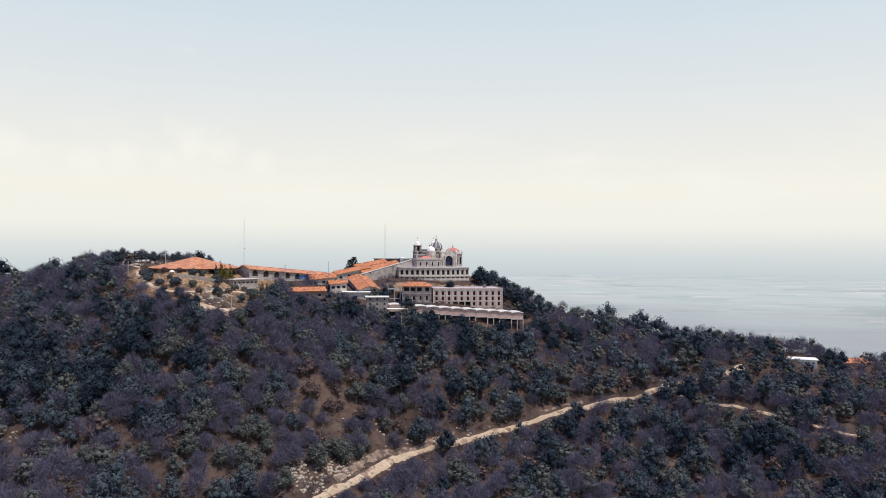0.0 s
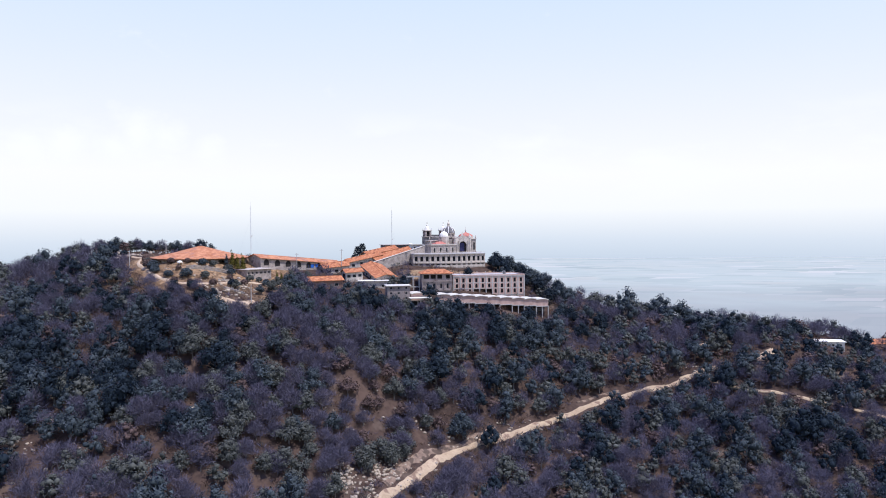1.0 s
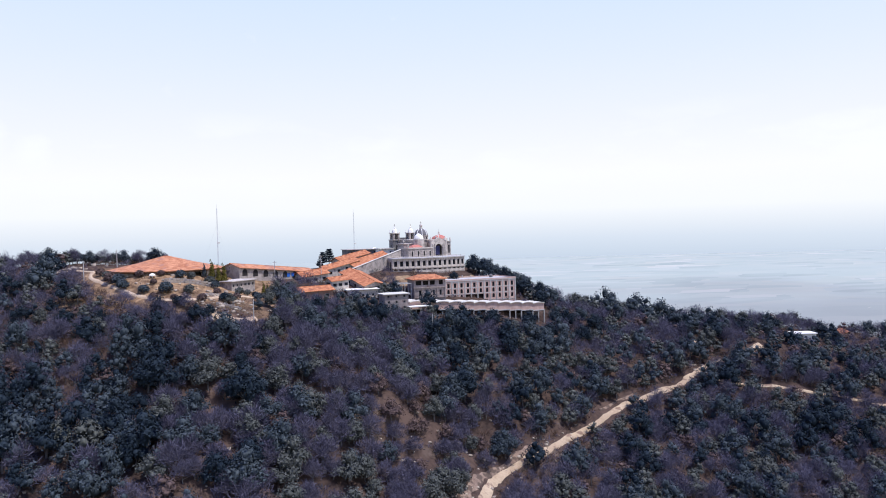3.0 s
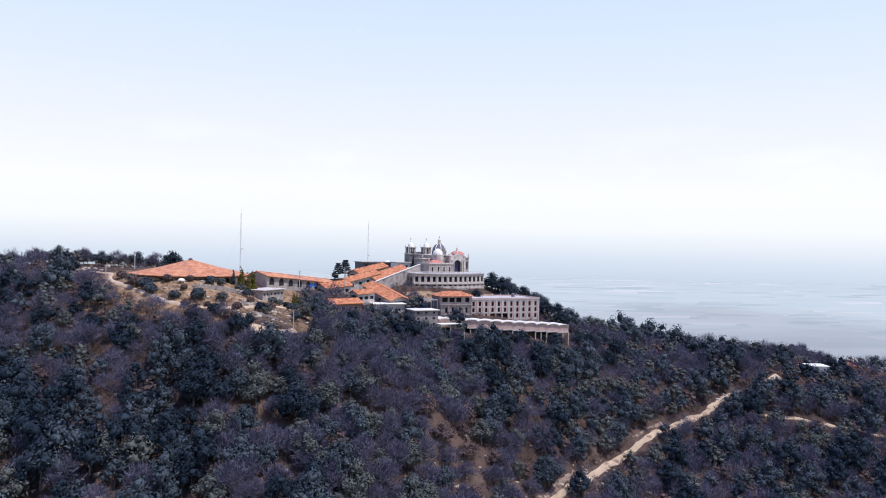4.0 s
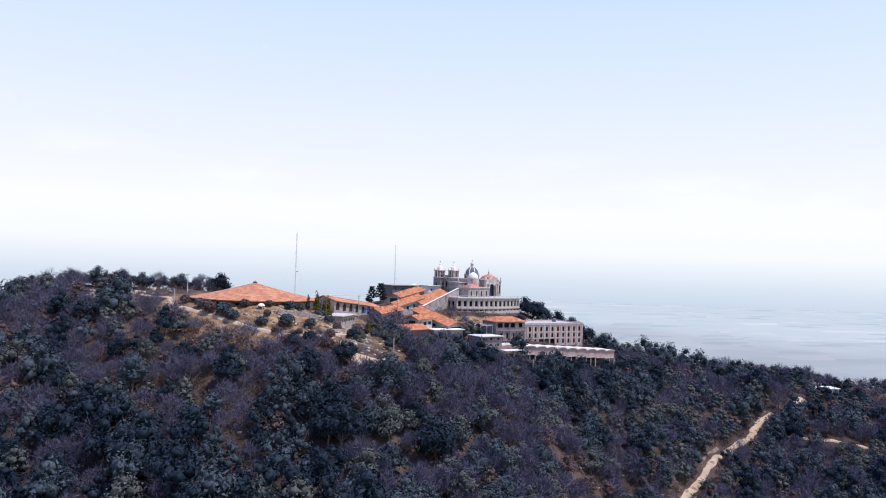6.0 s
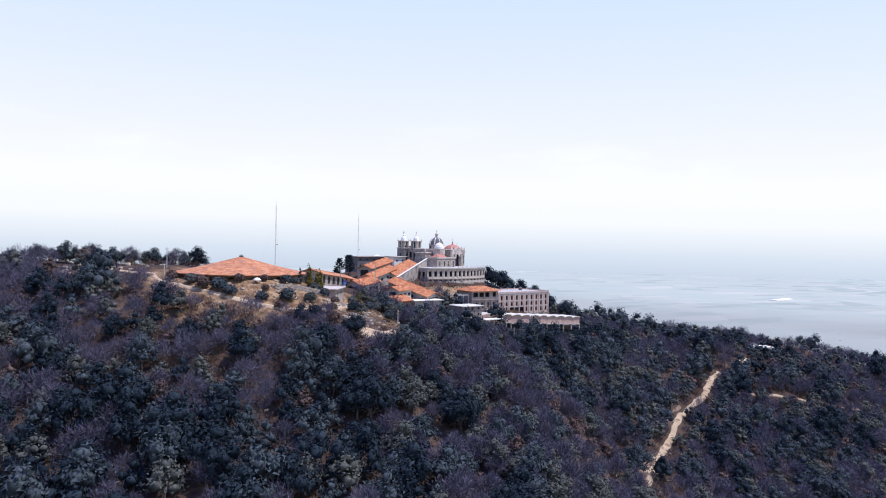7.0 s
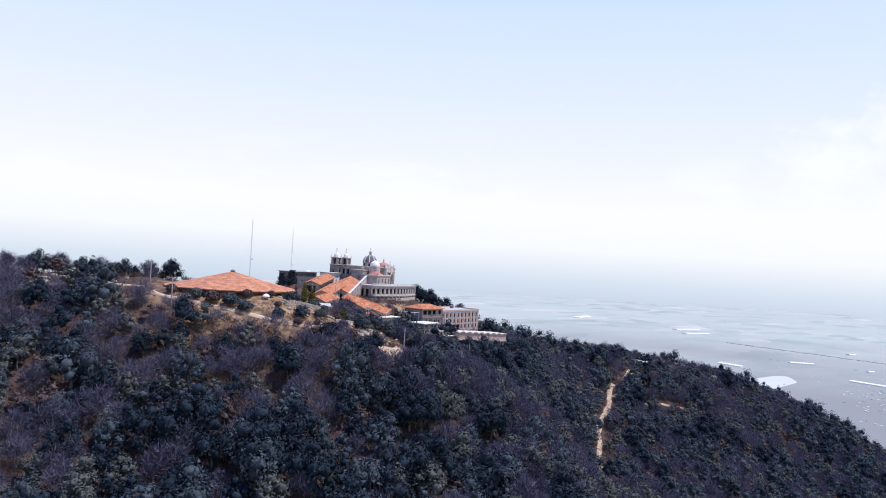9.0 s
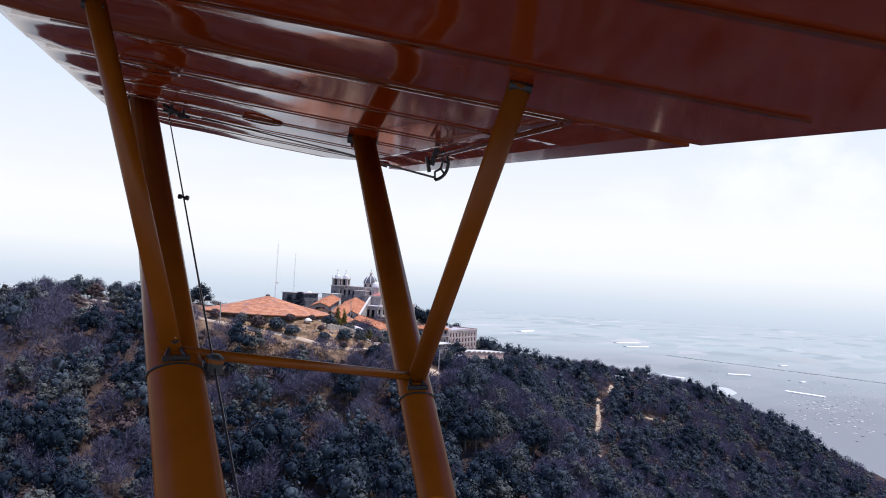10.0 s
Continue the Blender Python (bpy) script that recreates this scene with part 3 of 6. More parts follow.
def plain_sheds():
    """Long white greenhouses and a pale reservoir far out on the plain."""
    for x, y, w, d, a in ((1472, 822, 60, 18, -101), (2254, 1249, 105, 30, -25), (1710, 740, 58, 16, -54), (1472, 532, 84, 14, -101), (2138, 733, 30, 16, -22), (2389, 1345, 120, 30, -20),
                          (2447, 1830, 140, 34, 10), (1717, 589, 18, 10, -26)):
        t = thing("greenhouse", place_at(x, y, 0, a), "long pale greenhouse roof far out on the plain", "greenhouse", "greenhouses on the plain")
        n = 6
        for i in range(n):
            u = -w / 2 + w * i / n
            part("bay", Geo().box(u, u + w / n - 0.6, -d / 2, d / 2, -0.5, 2.4).add(
                [(u, -d / 2, 2.4), (u + w / n - 0.6, -d / 2, 2.4), (u + w / n - 0.6, d / 2, 2.4), (u, d / 2, 2.4), (u, 0, 3.8), (u + w / n - 0.6, 0, 3.8)],
                [(0, 1, 5, 4), (2, 3, 4, 5), (1, 2, 5), (3, 0, 4)]), M_WHITE, t)
    ring = [(1248 + (150 + 25 * math.sin(3 * a)) * math.cos(a), 669 + (44 + 8 * math.cos(2 * a)) * math.sin(a)) for a in [i * math.pi / 16 for i in range(32)]]
    me = Geo().prism(ring, -1, 0.4).mesh("reservoir", M_WATER)
    tagged(new("reservoir", me), "pale still reservoir on the plain", "reservoir", kind="structure")


plain_sheds()


def far_village():
    """Countless small houses and field trees scattered over the plain."""
    rng = np.random.default_rng(51)
    V, F, S, k = [], [], [], 0
    cube = np.array([(a, b, c) for c in (0, 1) for a, b in ((-1, -1), (1, -1), (1, 1), (-1, 1))], float)
    fc = np.array([(3, 2, 1, 0), (4, 5, 6, 7), (0, 1, 5, 4), (1, 2, 6, 5), (2, 3, 7, 6), (3, 0, 4, 7)])
    for cx, cy, sx, sy, n in ((1150, 400, 90, 45, 80), (1330, 470, 60, 20, 60), (1400, 430, 200, 60, 60), (1700, 600, 300, 120, 60), (2600, 1500, 500, 300, 40)):
        for _ in range(n):
            x, y = cx + rng.normal() * sx, cy + rng.normal() * sy
            if np.hypot((x + 20) / 720, (y - 380) / 640) < 1.02:
                continue
            h = rng.uniform(1.5, 3.0)
            s = np.array([rng.uniform(1, 3.4), rng.uniform(1, 2.8), h * 0.4])
            a = rng.uniform(0, 3.14)
            v = cube * s
            V.append(np.stack([v[:, 0] * math.cos(a) - v[:, 1] * math.sin(a) + x, v[:, 0] * math.sin(a) + v[:, 1] * math.cos(a) + y, v[:, 2] - 0.3], 1))
            F.append(fc + k)
            S.append(np.full(6, 0 if rng.random() < 0.75 else 1))
            k += 8
    # hedge rows along the field roads
    for (xa, ya), (xb, yb), n in (((2060, 1060), (1990, 600), 70), ((1990, 600), (1900, 150), 70)):
        for i in range(n):
            x, y = xa + (xb - xa) * i / n + rng.normal() * 4, ya + (yb - ya) * i / n + rng.normal() * 4
            v = cube * np.array([rng.uniform(4, 9), rng.uniform(4, 9), rng.uniform(0.5, 1.2)])
            V.append(v + np.array([x, y, -0.3]))
            F.append(fc + k)
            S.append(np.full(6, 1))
            k += 8
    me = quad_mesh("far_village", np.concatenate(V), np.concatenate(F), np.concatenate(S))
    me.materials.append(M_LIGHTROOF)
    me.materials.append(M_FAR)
    tagged(new("far_village", me), "tiny scattered houses and hedges on the plain", "village", kind="stuff")


far_village()


# ---- buildings ----
def columns_of(n, first, pitch, w):
    return [(first + i * pitch - w / 2, first + i * pitch + w / 2) for i in range(n)]


def brick_block():
    """Three storeys of arched windows between brick piers, flat roof."""
    H, L, D, base = 178.9, 37.4, 18.0, 163.0
    t = thing("apartment_block", place_at(-5.0, 400.4, 0, 7.5), "three-storey pinkish brick block with arched windows and flat roof", "building")
    cols = columns_of(11, 1.7, 3.4, 1.3)
    rows = [(169.5, 171.6), (172.3, 174.4), (175.1, 177.2)]
    holes = []
    for k, (v0, v1) in enumerate(rows):
        for i, (a, b) in enumerate(cols):
            if k == 0 and i in (3, 4, 5):
                holes.append((a - 0.8, b + 0.8, 168.9, 171.6, False))
            else:
                holes.append((a, b, v0, v1, k < 2))
    part("front_wall", wall(Geo(), L, base, H - 0.7, 0.4, holes), M_BRICK, t)
    side_rows = [(a, b, v0, v1, True) for v0, v1 in rows for a, b in columns_of(5, 2.2, 3.4, 1.1)]
    for name, x, flip in (("side_wall", 0.0, 1), ("side_wall", L, -1)):
        s = part(name, wall(Geo(), D - 0.8, base, H - 0.7, 0.4, side_rows), M_BRICK, t)
        s.matrix_local = pose(x + (0.4 if flip < 0 else -0.0), 0.4, 0, 0, 0, 90) @ pose(0, 0 if flip < 0 else -0.4, 0)
    part("back_wall", Geo().box(0, L, D - 0.4, D, base, H - 0.7), M_BRICK, t)
    # near-black block imitates the unlit rooms behind the windows
    part("shade_block", Geo().box(1.6, L - 1.6, 2.2, D - 1.6, base, H - 1.3), M_SHADE, t)
    for v in (168.4, 171.9, 174.75, 177.5):
        part("floor_band", Geo().box(-0.1, L + 0.1, -0.12, 0.0, v, v + 0.32), M_CONC, t)
    for i in range(12):
        part("pier", Geo().box(i * 3.4 - 0.25, i * 3.4 + 0.25, -0.22, -0.005, base, H - 0.75), M_CONC, t)
    part("roof_slab", Geo().box(-0.3, L + 0.3, -0.3, D + 0.3, H - 0.7, H - 0.35), M_CONC, t, "pale flat roof")
    g = Geo()
    g.box(-0.3, L + 0.3, -0.3, -0.05, H - 0.35, H + 0.15).box(-0.3, L + 0.3, D + 0.05, D + 0.3, H - 0.35, H + 0.15)
    g.box(-0.3, -0.05, -0.05, D + 0.05, H - 0.35, H + 0.15).box(L + 0.05, L + 0.3, -0.05, D + 0.05, H - 0.35, H + 0.15)
    part("parapet", g, M_BRICK, t)
    for i in range(8):
        part("starter_column", Geo().box(2 + i * 4.7, 2.25 + i * 4.7, D - 1.5, D - 1.25, H - 0.35, H + 0.9), M_CONC, t)
    for k, (v0, v1) in enumerate(rows):
        for i, (a, b) in enumerate(cols):
            if k == 0 and i in (3, 4, 5):
                continue
            # frames take the painted shade colour, so the whole opening reads dark
            window(t, a, b, v0, v1, 0.28, M_SHADE)
    part("water_tank", Geo().lathe(30, 12, [(0.9, H - 0.35), (0.9, H + 1.0), (0.5, H + 1.3)], 10), M_DARKSTONE, t)


def tiled_lodge():
    """Grey unfinished building with an open top floor under a tiled hip roof."""
    L, D, base, eave = 15.4, 11.0, 163.0, 180.3
    t = thing("tiled_lodge", place_at(-21.4, 394.9, 0, 4.0), "grey unfinished lodge with open upper gallery and orange tiled roof", "building")
    holes = [(a, b, 177.6, 179.6, False) for a, b in ((0.9, 3.6), (4.4, 7.0), (7.8, 10.2), (12.2, 14.2))]
    holes += [(a, b, 172.6, 175.2, False) for a, b in ((2.4, 3.6), (5.6, 6.8), (9.2, 10.2), (12.4, 13.6))]
    holes += [(a, b, 168.6, 170.6, False) for a, b in ((2.6, 3.8), (6.4, 7.6), (10.4, 11.6))]
    part("front_wall", wall(Geo(), L, base, eave, 0.35, holes), M_RAW, t)
    for x in (0.0, L - 0.35):
        part("side_wall", Geo().box(x, x + 0.35, 0.35, D, base, eave), M_RAW, t)
    part("back_wall", Geo().box(0.35, L - 0.35, D - 0.35, D, base, eave), M_RAW, t)
    # near-black block in place of the shade within the open floors
    part("shade_block", Geo().box(1.0, L - 1.0, 1.6, D - 1.0, base, eave - 0.3), M_SHADE, t)
    for v in (171.6, 176.2):
        part("floor_slab", Geo().box(-0.4, L + 0.3, -0.5, -0.005, v, v + 0.3), M_RAW, t)
    for x in (0.1, 3.6, 7.2, 11.0, 15.0):
        part("post", Geo().box(x, x + 0.3, -0.42, -0.12, 171.9, 176.2), M_RAW, t)
    o, rz = 0.9, 2.0
    a, b, c, d = (-o, -o, eave), (L + o, -o, eave), (L + o, D + o, eave), (-o, D + o, eave)
    e, f = (3.5, D / 2, eave + rz), (L - 3.5, D / 2, eave + rz)
    for ring in ((a, b, f, e), (c, d, e, f), (b, c, f), (d, a, e)):
        part("roof_slope", Geo().slab(ring, 0.2), M_TILE, t, "orange clay tiles")
    for (u0, u1, v0, v1, _) in holes[4:]:
        window(t, u0, u1, v0, v1, 0.2, M_CONC)
    # open framework at the near end, with wild shrubs inside
    for x in (-7.5, -4.2, -1.2):
        for y in (1.0, 6.0):
            part("frame_column", Geo().box(x, x + 0.3, y, y + 0.3, 168, 178.4), M_CONC, t)
    part("frame_beam", Geo().box(-7.5, -0.9, 0.98, 1.32, 178.4, 178.8), M_CONC, t)
    part("frame_beam", Geo().box(-7.5, -0.9, 5.98, 6.32, 178.4, 178.8), M_CONC, t)
    part("frame_beam", Geo().box(-7.5, -0.9, 0.98, 1.32, 173.4, 173.8), M_CONC, t)


def vaulted_gallery():
    """Long gallery on tall columns, stepping down under a row of shallow white vaults."""
    x0, y0, x1, y1 = -27.0, 379.5, 42.4, 393.6
    L = math.hypot(x1 - x0, y1 - y0)
    h = math.degrees(math.atan2(y1 - y0, x1 - x0))
    t = thing("vaulted_gallery", place_at(x0, y0, 0, h), "long brick gallery on tall pillars with scalloped white vaulted roof", "building")
    n, D = 11, 9.0
    w = L / n
    for i in range(n):
        top = 171.6 - 0.47 * i
        u = i * w
        arc = [(u + w * k / 8, top + 0.42 * math.sin(math.pi * k / 8)) for k in range(9)]
        g = Geo()
        vs = [(x, -0.5, z) for x, z in arc] + [(x, D, z) for x, z in arc] + [(x, -0.5, z - 0.32) for x, z in arc] + [(x, D, z - 0.32) for x, z in arc]
        fs = [(k, k + 1, 9 + k + 1, 9 + k) for k in range(8)] + [(18 + k, 27 + k, 27 + k + 1, 18 + k + 1) for k in range(8)]
        fs += [(18 + k, 18 + k + 1, k + 1, k) for k in range(8)] + [(9 + k, 9 + k + 1, 27 + k + 1, 27 + k) for k in range(8)] + [(0, 9, 27, 18), (8, 26, 35, 17)]
        part("roof_vault", g.add(vs, fs), M_LIGHTROOF, t, "pale coated concrete vault")
        ring = [(u + 0.02, top - 3.3)] + [(u + w - 0.02, top - 3.3)] + [(x, z - 0.33) for x, z in arc[::-1]]
        m = len(ring)
        g = Geo().add([(x, 0.0, z) for x, z in ring] + [(x, 0.35, z) for x, z in ring],
                      [tuple(range(m)), tuple(range(2 * m - 1, m - 1, -1))] + [(k, m + k, m + (k + 1) % m, (k + 1) % m) for k in range(m)])
        part("brick_panel", g, M_BRICK, t)
        part("floor_slab", Geo().box(u, u + w - 0.01, -0.3, D - 0.5, top - 3.7, top - 3.32), M_CONC, t)
        part("pillar", Geo().box(u + w - 0.25, u + w + 0.2, -0.2, 0.25, 150, top - 3.71), M_CONC, t, "tall pale concrete pillar")
        if i % 2 == 0:
            part("pillar", Geo().box(u + w / 2 - 0.2, u + w / 2 + 0.2, -0.15, 0.2, 150, top - 3.71), M_CONC, t, "tall pale concrete pillar")
    # dark backing wall added to imitate the shade under the gallery
    part("retaining_wall", Geo().box(0, L, 5.0, 5.4, 150, 162.0), M_DARKSTONE, t)
    part("end_wall", Geo().box(L - 0.35, L, 0.4, D - 0.5, 162.6, 166.5), M_BRICK, t)
    # low front annex with its own white canopy
    part("annex_canopy", Geo().box(-1.5, 9.0, -4.2, -0.6, 169.6, 169.95), M_WHITE, t, "white canopy slab")
    for x in (-1.2, 3.6, 8.5):
        part("annex_post", Geo().box(x, x + 0.25, -4.0, -3.75, 158, 169.6), M_CONC, t)
    part("annex_floor", Geo().box(-1.5, 9.0, -4.2, -0.6, 165.6, 165.9), M_CONC, t)


def curved_terrace():
    """Convex two-level terrace that carries the church forecourt."""
    ax, ay, bx, by = -25.0, 427.0, 15.2, 436.0
    L, h = math.hypot(bx - ax, by - ay), math.degrees(math.atan2(by - ay, bx - ax))
    t = thing("curved_terrace", place_at(ax, ay, 0, h), "curved stone terrace with a row of dark windows and pale cornice", "terrace")
    n, sag = 14, 3.4
    R = (L * L / 4 + sag * sag) / (2 * sag)
    half = math.asin(L / 2 / R)
    pts = [(L / 2 + R * math.sin(a), R * math.cos(half) - R * math.cos(a)) for a in [-half + 2 * half * i / n for i in range(n + 1)]]
    top, mid, low = 188.7, 183.9, 176.0
    for (xa, ya), (xb, yb) in zip(pts, pts[1:]):
        w = math.hypot(xb - xa, yb - ya)
        holes = [(w / 2 - 0.8, w / 2 + 0.8, 184.9, 187.6, False), (w / 2 - 0.95, w / 2 + 0.95, 182.9, 183.5, False)]
        p = part("wall_panel", wall(Geo(), w, 181.8, top, 0.4, holes), M_STONE_L, t)
        turn = pose(xa, ya, 0, 0, 0, math.degrees(math.atan2(yb - ya, xb - xa)))
        p.matrix_local = turn
        window(t, w / 2 - 0.8, w / 2 + 0.8, 184.9, 187.6, 0.22, M_STONE, turn)
        q = part("ledge", Geo().box(-0.05, w + 0.05, -0.3, -0.005, mid, mid + 0.3), M_STONE_L, t)
        q.matrix_local = turn
        q = part("pilaster", Geo().box(-0.2, 0.2, -0.14, -0.005, mid + 0.3, top), M_STONE_L, t)
        q.matrix_local = turn
        q = part("base_wall", Geo().box(0, w, -0.15, 0.5, low, 181.79), M_STONE, t)
        q.matrix_local = turn
    ring = [(x, y - 0.6) for x, y in pts] + [(L + 0.6, 15.0), (-0.6, 13.0)]
    part("deck", Geo().prism(ring, top, top + 0.5), M_CONC, t, "pale concrete deck")
    inner = [(x + (L / 2 - x) * 0.05, y + 1.3) for x, y in pts] + [(L - 1.2, 14.0), (1.2, 12.0)]
    # near-black filling, painted as shade behind the terrace windows
    part("shade_core", Geo().prism(inner, low, top - 0.01), M_SHADE, t)
    for x, m, ln in ((0.0, 90, 12.5), (L, 90, 14.5)):
        holes = [(a, b, 183.2, 187.3, False) for a, b in columns_of(4 if x == 0 else 3, 1.9, 3.0, 1.9)]
        p = part("side_wall", wall(Geo(), ln, low, top - 0.01, 0.4, holes), M_STONE, t)
        p.matrix_local = pose(x, 0.45, 0, 0, 0, m) if x == 0 else pose(x, 0.45, 0, 0, 0, m) @ pose(0, 0.0, 0)
    for (xa, ya), (xb, yb) in zip(pts, pts[1:]):
        part("railing_post", Geo().box(xa - 0.08, xa + 0.08, ya - 0.45, ya - 0.29, top + 0.5, top + 1.3), M_STONE_L, t)
        part("railing", Geo().rod((xa, ya - 0.37, top + 1.36), (xb, yb - 0.37, top + 1.36), 0.07, n=4), M_STONE_L, t)


def church():
    z = 188.6
    t = thing("church", place_at(-4.2, 452.4, z, 19.7), "grey stone church with twin bell towers, white domes and red roofs", "church")
    B = lambda x0, x1, y0, y1, z0, z1: Geo().box(x0, x1, y0, y1, z0, z1)
    nave = part("nave", B(-5.6, 5.6, -6, 15, -6, 9.0), M_CHURCH, t)
    part("nave_cornice", B(-5.95, 5.95, -6.3, 15, 9.0, 9.45), M_STONE_L, t)
    for i in range(5):
        for s in (-1, 1):
            part("buttress", B(*sorted((s * 5.6, s * 6.5)), 2.2 + i * 2.7, 3.0 + i * 2.7, -4, 7.6), M_CHURCH, t)
    for i in range(4):
        part("clerestory_window", B(-5.72, -5.6, 3.9 + i * 2.7, 4.8 + i * 2.7, 4.6, 7.4), M_GLASS, t, "tall dark window")
    part("right_transept", B(5.6, 13.6, -8.4, 1.8, -6, 8.0), M_CHURCH, t)
    part("transept_cornice", B(5.3, 13.9, -8.7, 2.1, 8.0, 8.4), M_STONE_L, t)
    part("left_transept", B(-13.0, -5.6, -3.0, 3.6, -6, 7.2), M_CHURCH, t)
    part("left_cornice", B(-13.3, -5.6, -3.3, 3.9, 7.2, 7.55), M_STONE_L, t)
    # bell towers
    for s in (-1, 1):
        cx, cy = -1.3 + 5.2 * s, 17.0
        tw = part("bell_tower", B(cx - 2.3, cx + 2.3, cy - 2.3, cy + 2.3, -5, 9.2), M_DARKSTONE, t, "dark stone bell tower with white cap")
        part("cornice", B(cx - 2.6, cx + 2.6, cy - 2.6, cy + 2.6, 9.2, 9.6), M_STONE_L, tw)
        for a in (-1, 1):
            for b in (-1, 1):
                part("belfry_pier", B(cx + a * 1.45 - 0.55, cx + a * 1.45 + 0.55, cy + b * 1.45 - 0.55, cy + b * 1.45 + 0.55, 9.6, 12.9), M_CHURCH, tw)
        # near-black block painted as the shade between the belfry piers
        part("belfry_shade_core", B(cx - 0.8, cx + 0.8, cy - 0.8, cy + 0.8, 9.6, 12.9), M_SHADE, tw)
        part("belfry_cornice", B(cx - 2.3, cx + 2.3, cy - 2.3, cy + 2.3, 12.9, 13.3), M_STONE_L, tw)
        part("cap", Geo().lathe(cx, cy, [(1.6, 13.3), (1.5, 13.9), (1.4, 14.4), (1.2, 15.0), (0.75, 15.5), (0.45, 15.7), (0.45, 16.2), (0.55, 16.25), (0.15, 16.8)], 12), M_WHITE, tw, "white domed cap")
        part("cross", B(cx - 0.09, cx + 0.09, cy - 0.09, cy + 0.09, 16.8, 18.2).box(cx - 0.45, cx + 0.45, cy - 0.09, cy + 0.09, 17.5, 17.68), M_CHURCH, tw)
        for a, b in ((-1, -1), (-1, 1), (1, -1), (1, 1)):
            part("pinnacle", Geo().lathe(cx + a * 2.0, cy + b * 2.0, [(0.3, 13.3), (0.3, 13.8), (0.05, 14.9)], 6), M_WHITE, tw)
        part("tower_window", B(cx - 0.4, cx + 0.4, cy - 2.36, cy - 2.3, 4.2, 6.6), M_GLASS, tw)
        part("tower_window", B(cx + s * 2.3 - 0.03, cx + s * 2.3 + 0.03, cy - 0.4, cy + 0.4, 4.2, 6.6), M_GLASS, tw)
    part("gable_front", Geo().prism([(-4.2, 17.2), (1.6, 17.2), (1.6, 18.4), (-4.2, 18.4)], -5, 10.6), M_DARKSTONE, t)
    # main dome on its drum
    dome = part("main_dome", Geo().lathe(0, 0, [(3.7, 11.6), (3.6, 12.4), (3.2, 13.5), (2.5, 14.5), (1.5, 15.2), (0.8, 15.5)], 16), M_DARKSTONE, t, "dark stone dome with white ribs")
    part("drum", Geo().lathe(0, 0, [(3.9, 9.4), (3.9, 11.2), (4.1, 11.25), (4.1, 11.6)], 8), M_CHURCH, dome)
    for i in range(8):
        a = (i + 0.5) * math.pi / 4
        c, s = math.cos(a), math.sin(a)
        g = Geo()
        pr = [(3.78, 11.6), (3.7, 12.4), (3.3, 13.5), (2.6, 14.5), (1.6, 15.25)]
        for (r0, z0), (r1, z1) in zip(pr, pr[1:]):
            g.rod((r0 * c, r0 * s, z0), (r1 * c, r1 * s, z1), 0.2, n=5)
        part("rib", g, M_WHITE, dome)
        part("drum_window", Geo().box(-0.4, 0.4, -0.05, 0.05, 9.7, 10.9), M_GLASS, dome).matrix_local = pose(3.66 * math.cos(a), 3.66 * math.sin(a), 0, 0, 0, math.degrees(a) + 90)
    lan = part("lantern", Geo().lathe(0, 0, [(0.9, 15.45), (0.75, 15.6), (0.75, 16.9), (0.95, 16.95), (0.8, 17.3), (0.3, 17.8), (0.1, 18.0)], 8), M_STONE_L, dome)
    part("cross", B(-0.08, 0.08, -0.08, 0.08, 18.0, 19.2).box(-0.4, 0.4, -0.08, 0.08, 18.6, 18.76), M_CHURCH, dome)
    wd = part("white_dome", Geo().lathe(-5.4, -6.0, [(2.6, 9.7), (2.5, 10.5), (2.15, 11.4), (1.5, 12.1), (0.65, 12.5), (0.15, 12.8)], 14), M_WHITE, t, "small white plastered dome")
    part("drum", Geo().lathe(-5.4, -6.0, [(3.0, -6.0), (3.0, 9.7)], 8), M_STONE_L, wd)
    rd = part("red_dome", Geo().lathe(9.4, -3.4, [(4.3, 9.7), (4.05, 10.1), (3.3, 10.8), (2.0, 11.4), (0.8, 11.75), (0.2, 12.2)], 14), M_RED, t, "low red painted dome")
    part("drum", Geo().lathe(9.4, -3.4, [(4.7, 8.4), (4.7, 9.7)], 8), M_STONE_L, rd)
    part("finial", Geo().lathe(9.4, -3.4, [(0.35, 12.15), (0.35, 12.9), (0.5, 13.0), (0.1, 13.6), (0.06, 15.0)], 8), M_STONE_L, rd)
    # portal facade with the tall arch
    pf = part("portal_facade", wall(Geo(), 9.0, -2.0, 8.4, 0.8, [(2.2, 6.8, 0.6, 7.0, True)], y=-10.4, x0=0.0), M_STONE_L, t, "pale stone portal with a tall dark arch")
    # near-black panel gives the arch its shade by colour
    part("portal_shade_panel", B(2.0, 7.0, -9.0, -8.62, 0.0, 7.6), M_SHADE, pf)
    part("portal_glass", B(3.1, 5.9, -9.12, -9.02, 1.2, 6.0), M_DOOR, pf)
    for x in (0.2, 1.4, 7.1, 8.3):
        part("column", Geo().lathe(x + 0.25, -10.75, [(0.34, 0), (0.26, 0.5), (0.24, 6.6), (0.36, 7.0)], 8), M_STONE_L, pf)
    part("gable", Geo().add([(0.4, -10.4, 8.4), (8.6, -10.4, 8.4), (4.5, -10.4, 10.6), (0.4, -9.7, 8.4), (8.6, -9.7, 8.4), (4.5, -9.7, 10.6)],
                            [(0, 1, 2), (5, 4, 3), (0, 2, 5, 3), (2, 1, 4, 5), (1, 0, 3, 4)]), M_STONE_L, pf)
    part("white_cross", B(4.35, 4.65, -10.2, -9.9, 10.4, 12.6).box(3.7, 5.3, -10.2, -9.9, 11.5, 11.8), M_WHITE, pf)
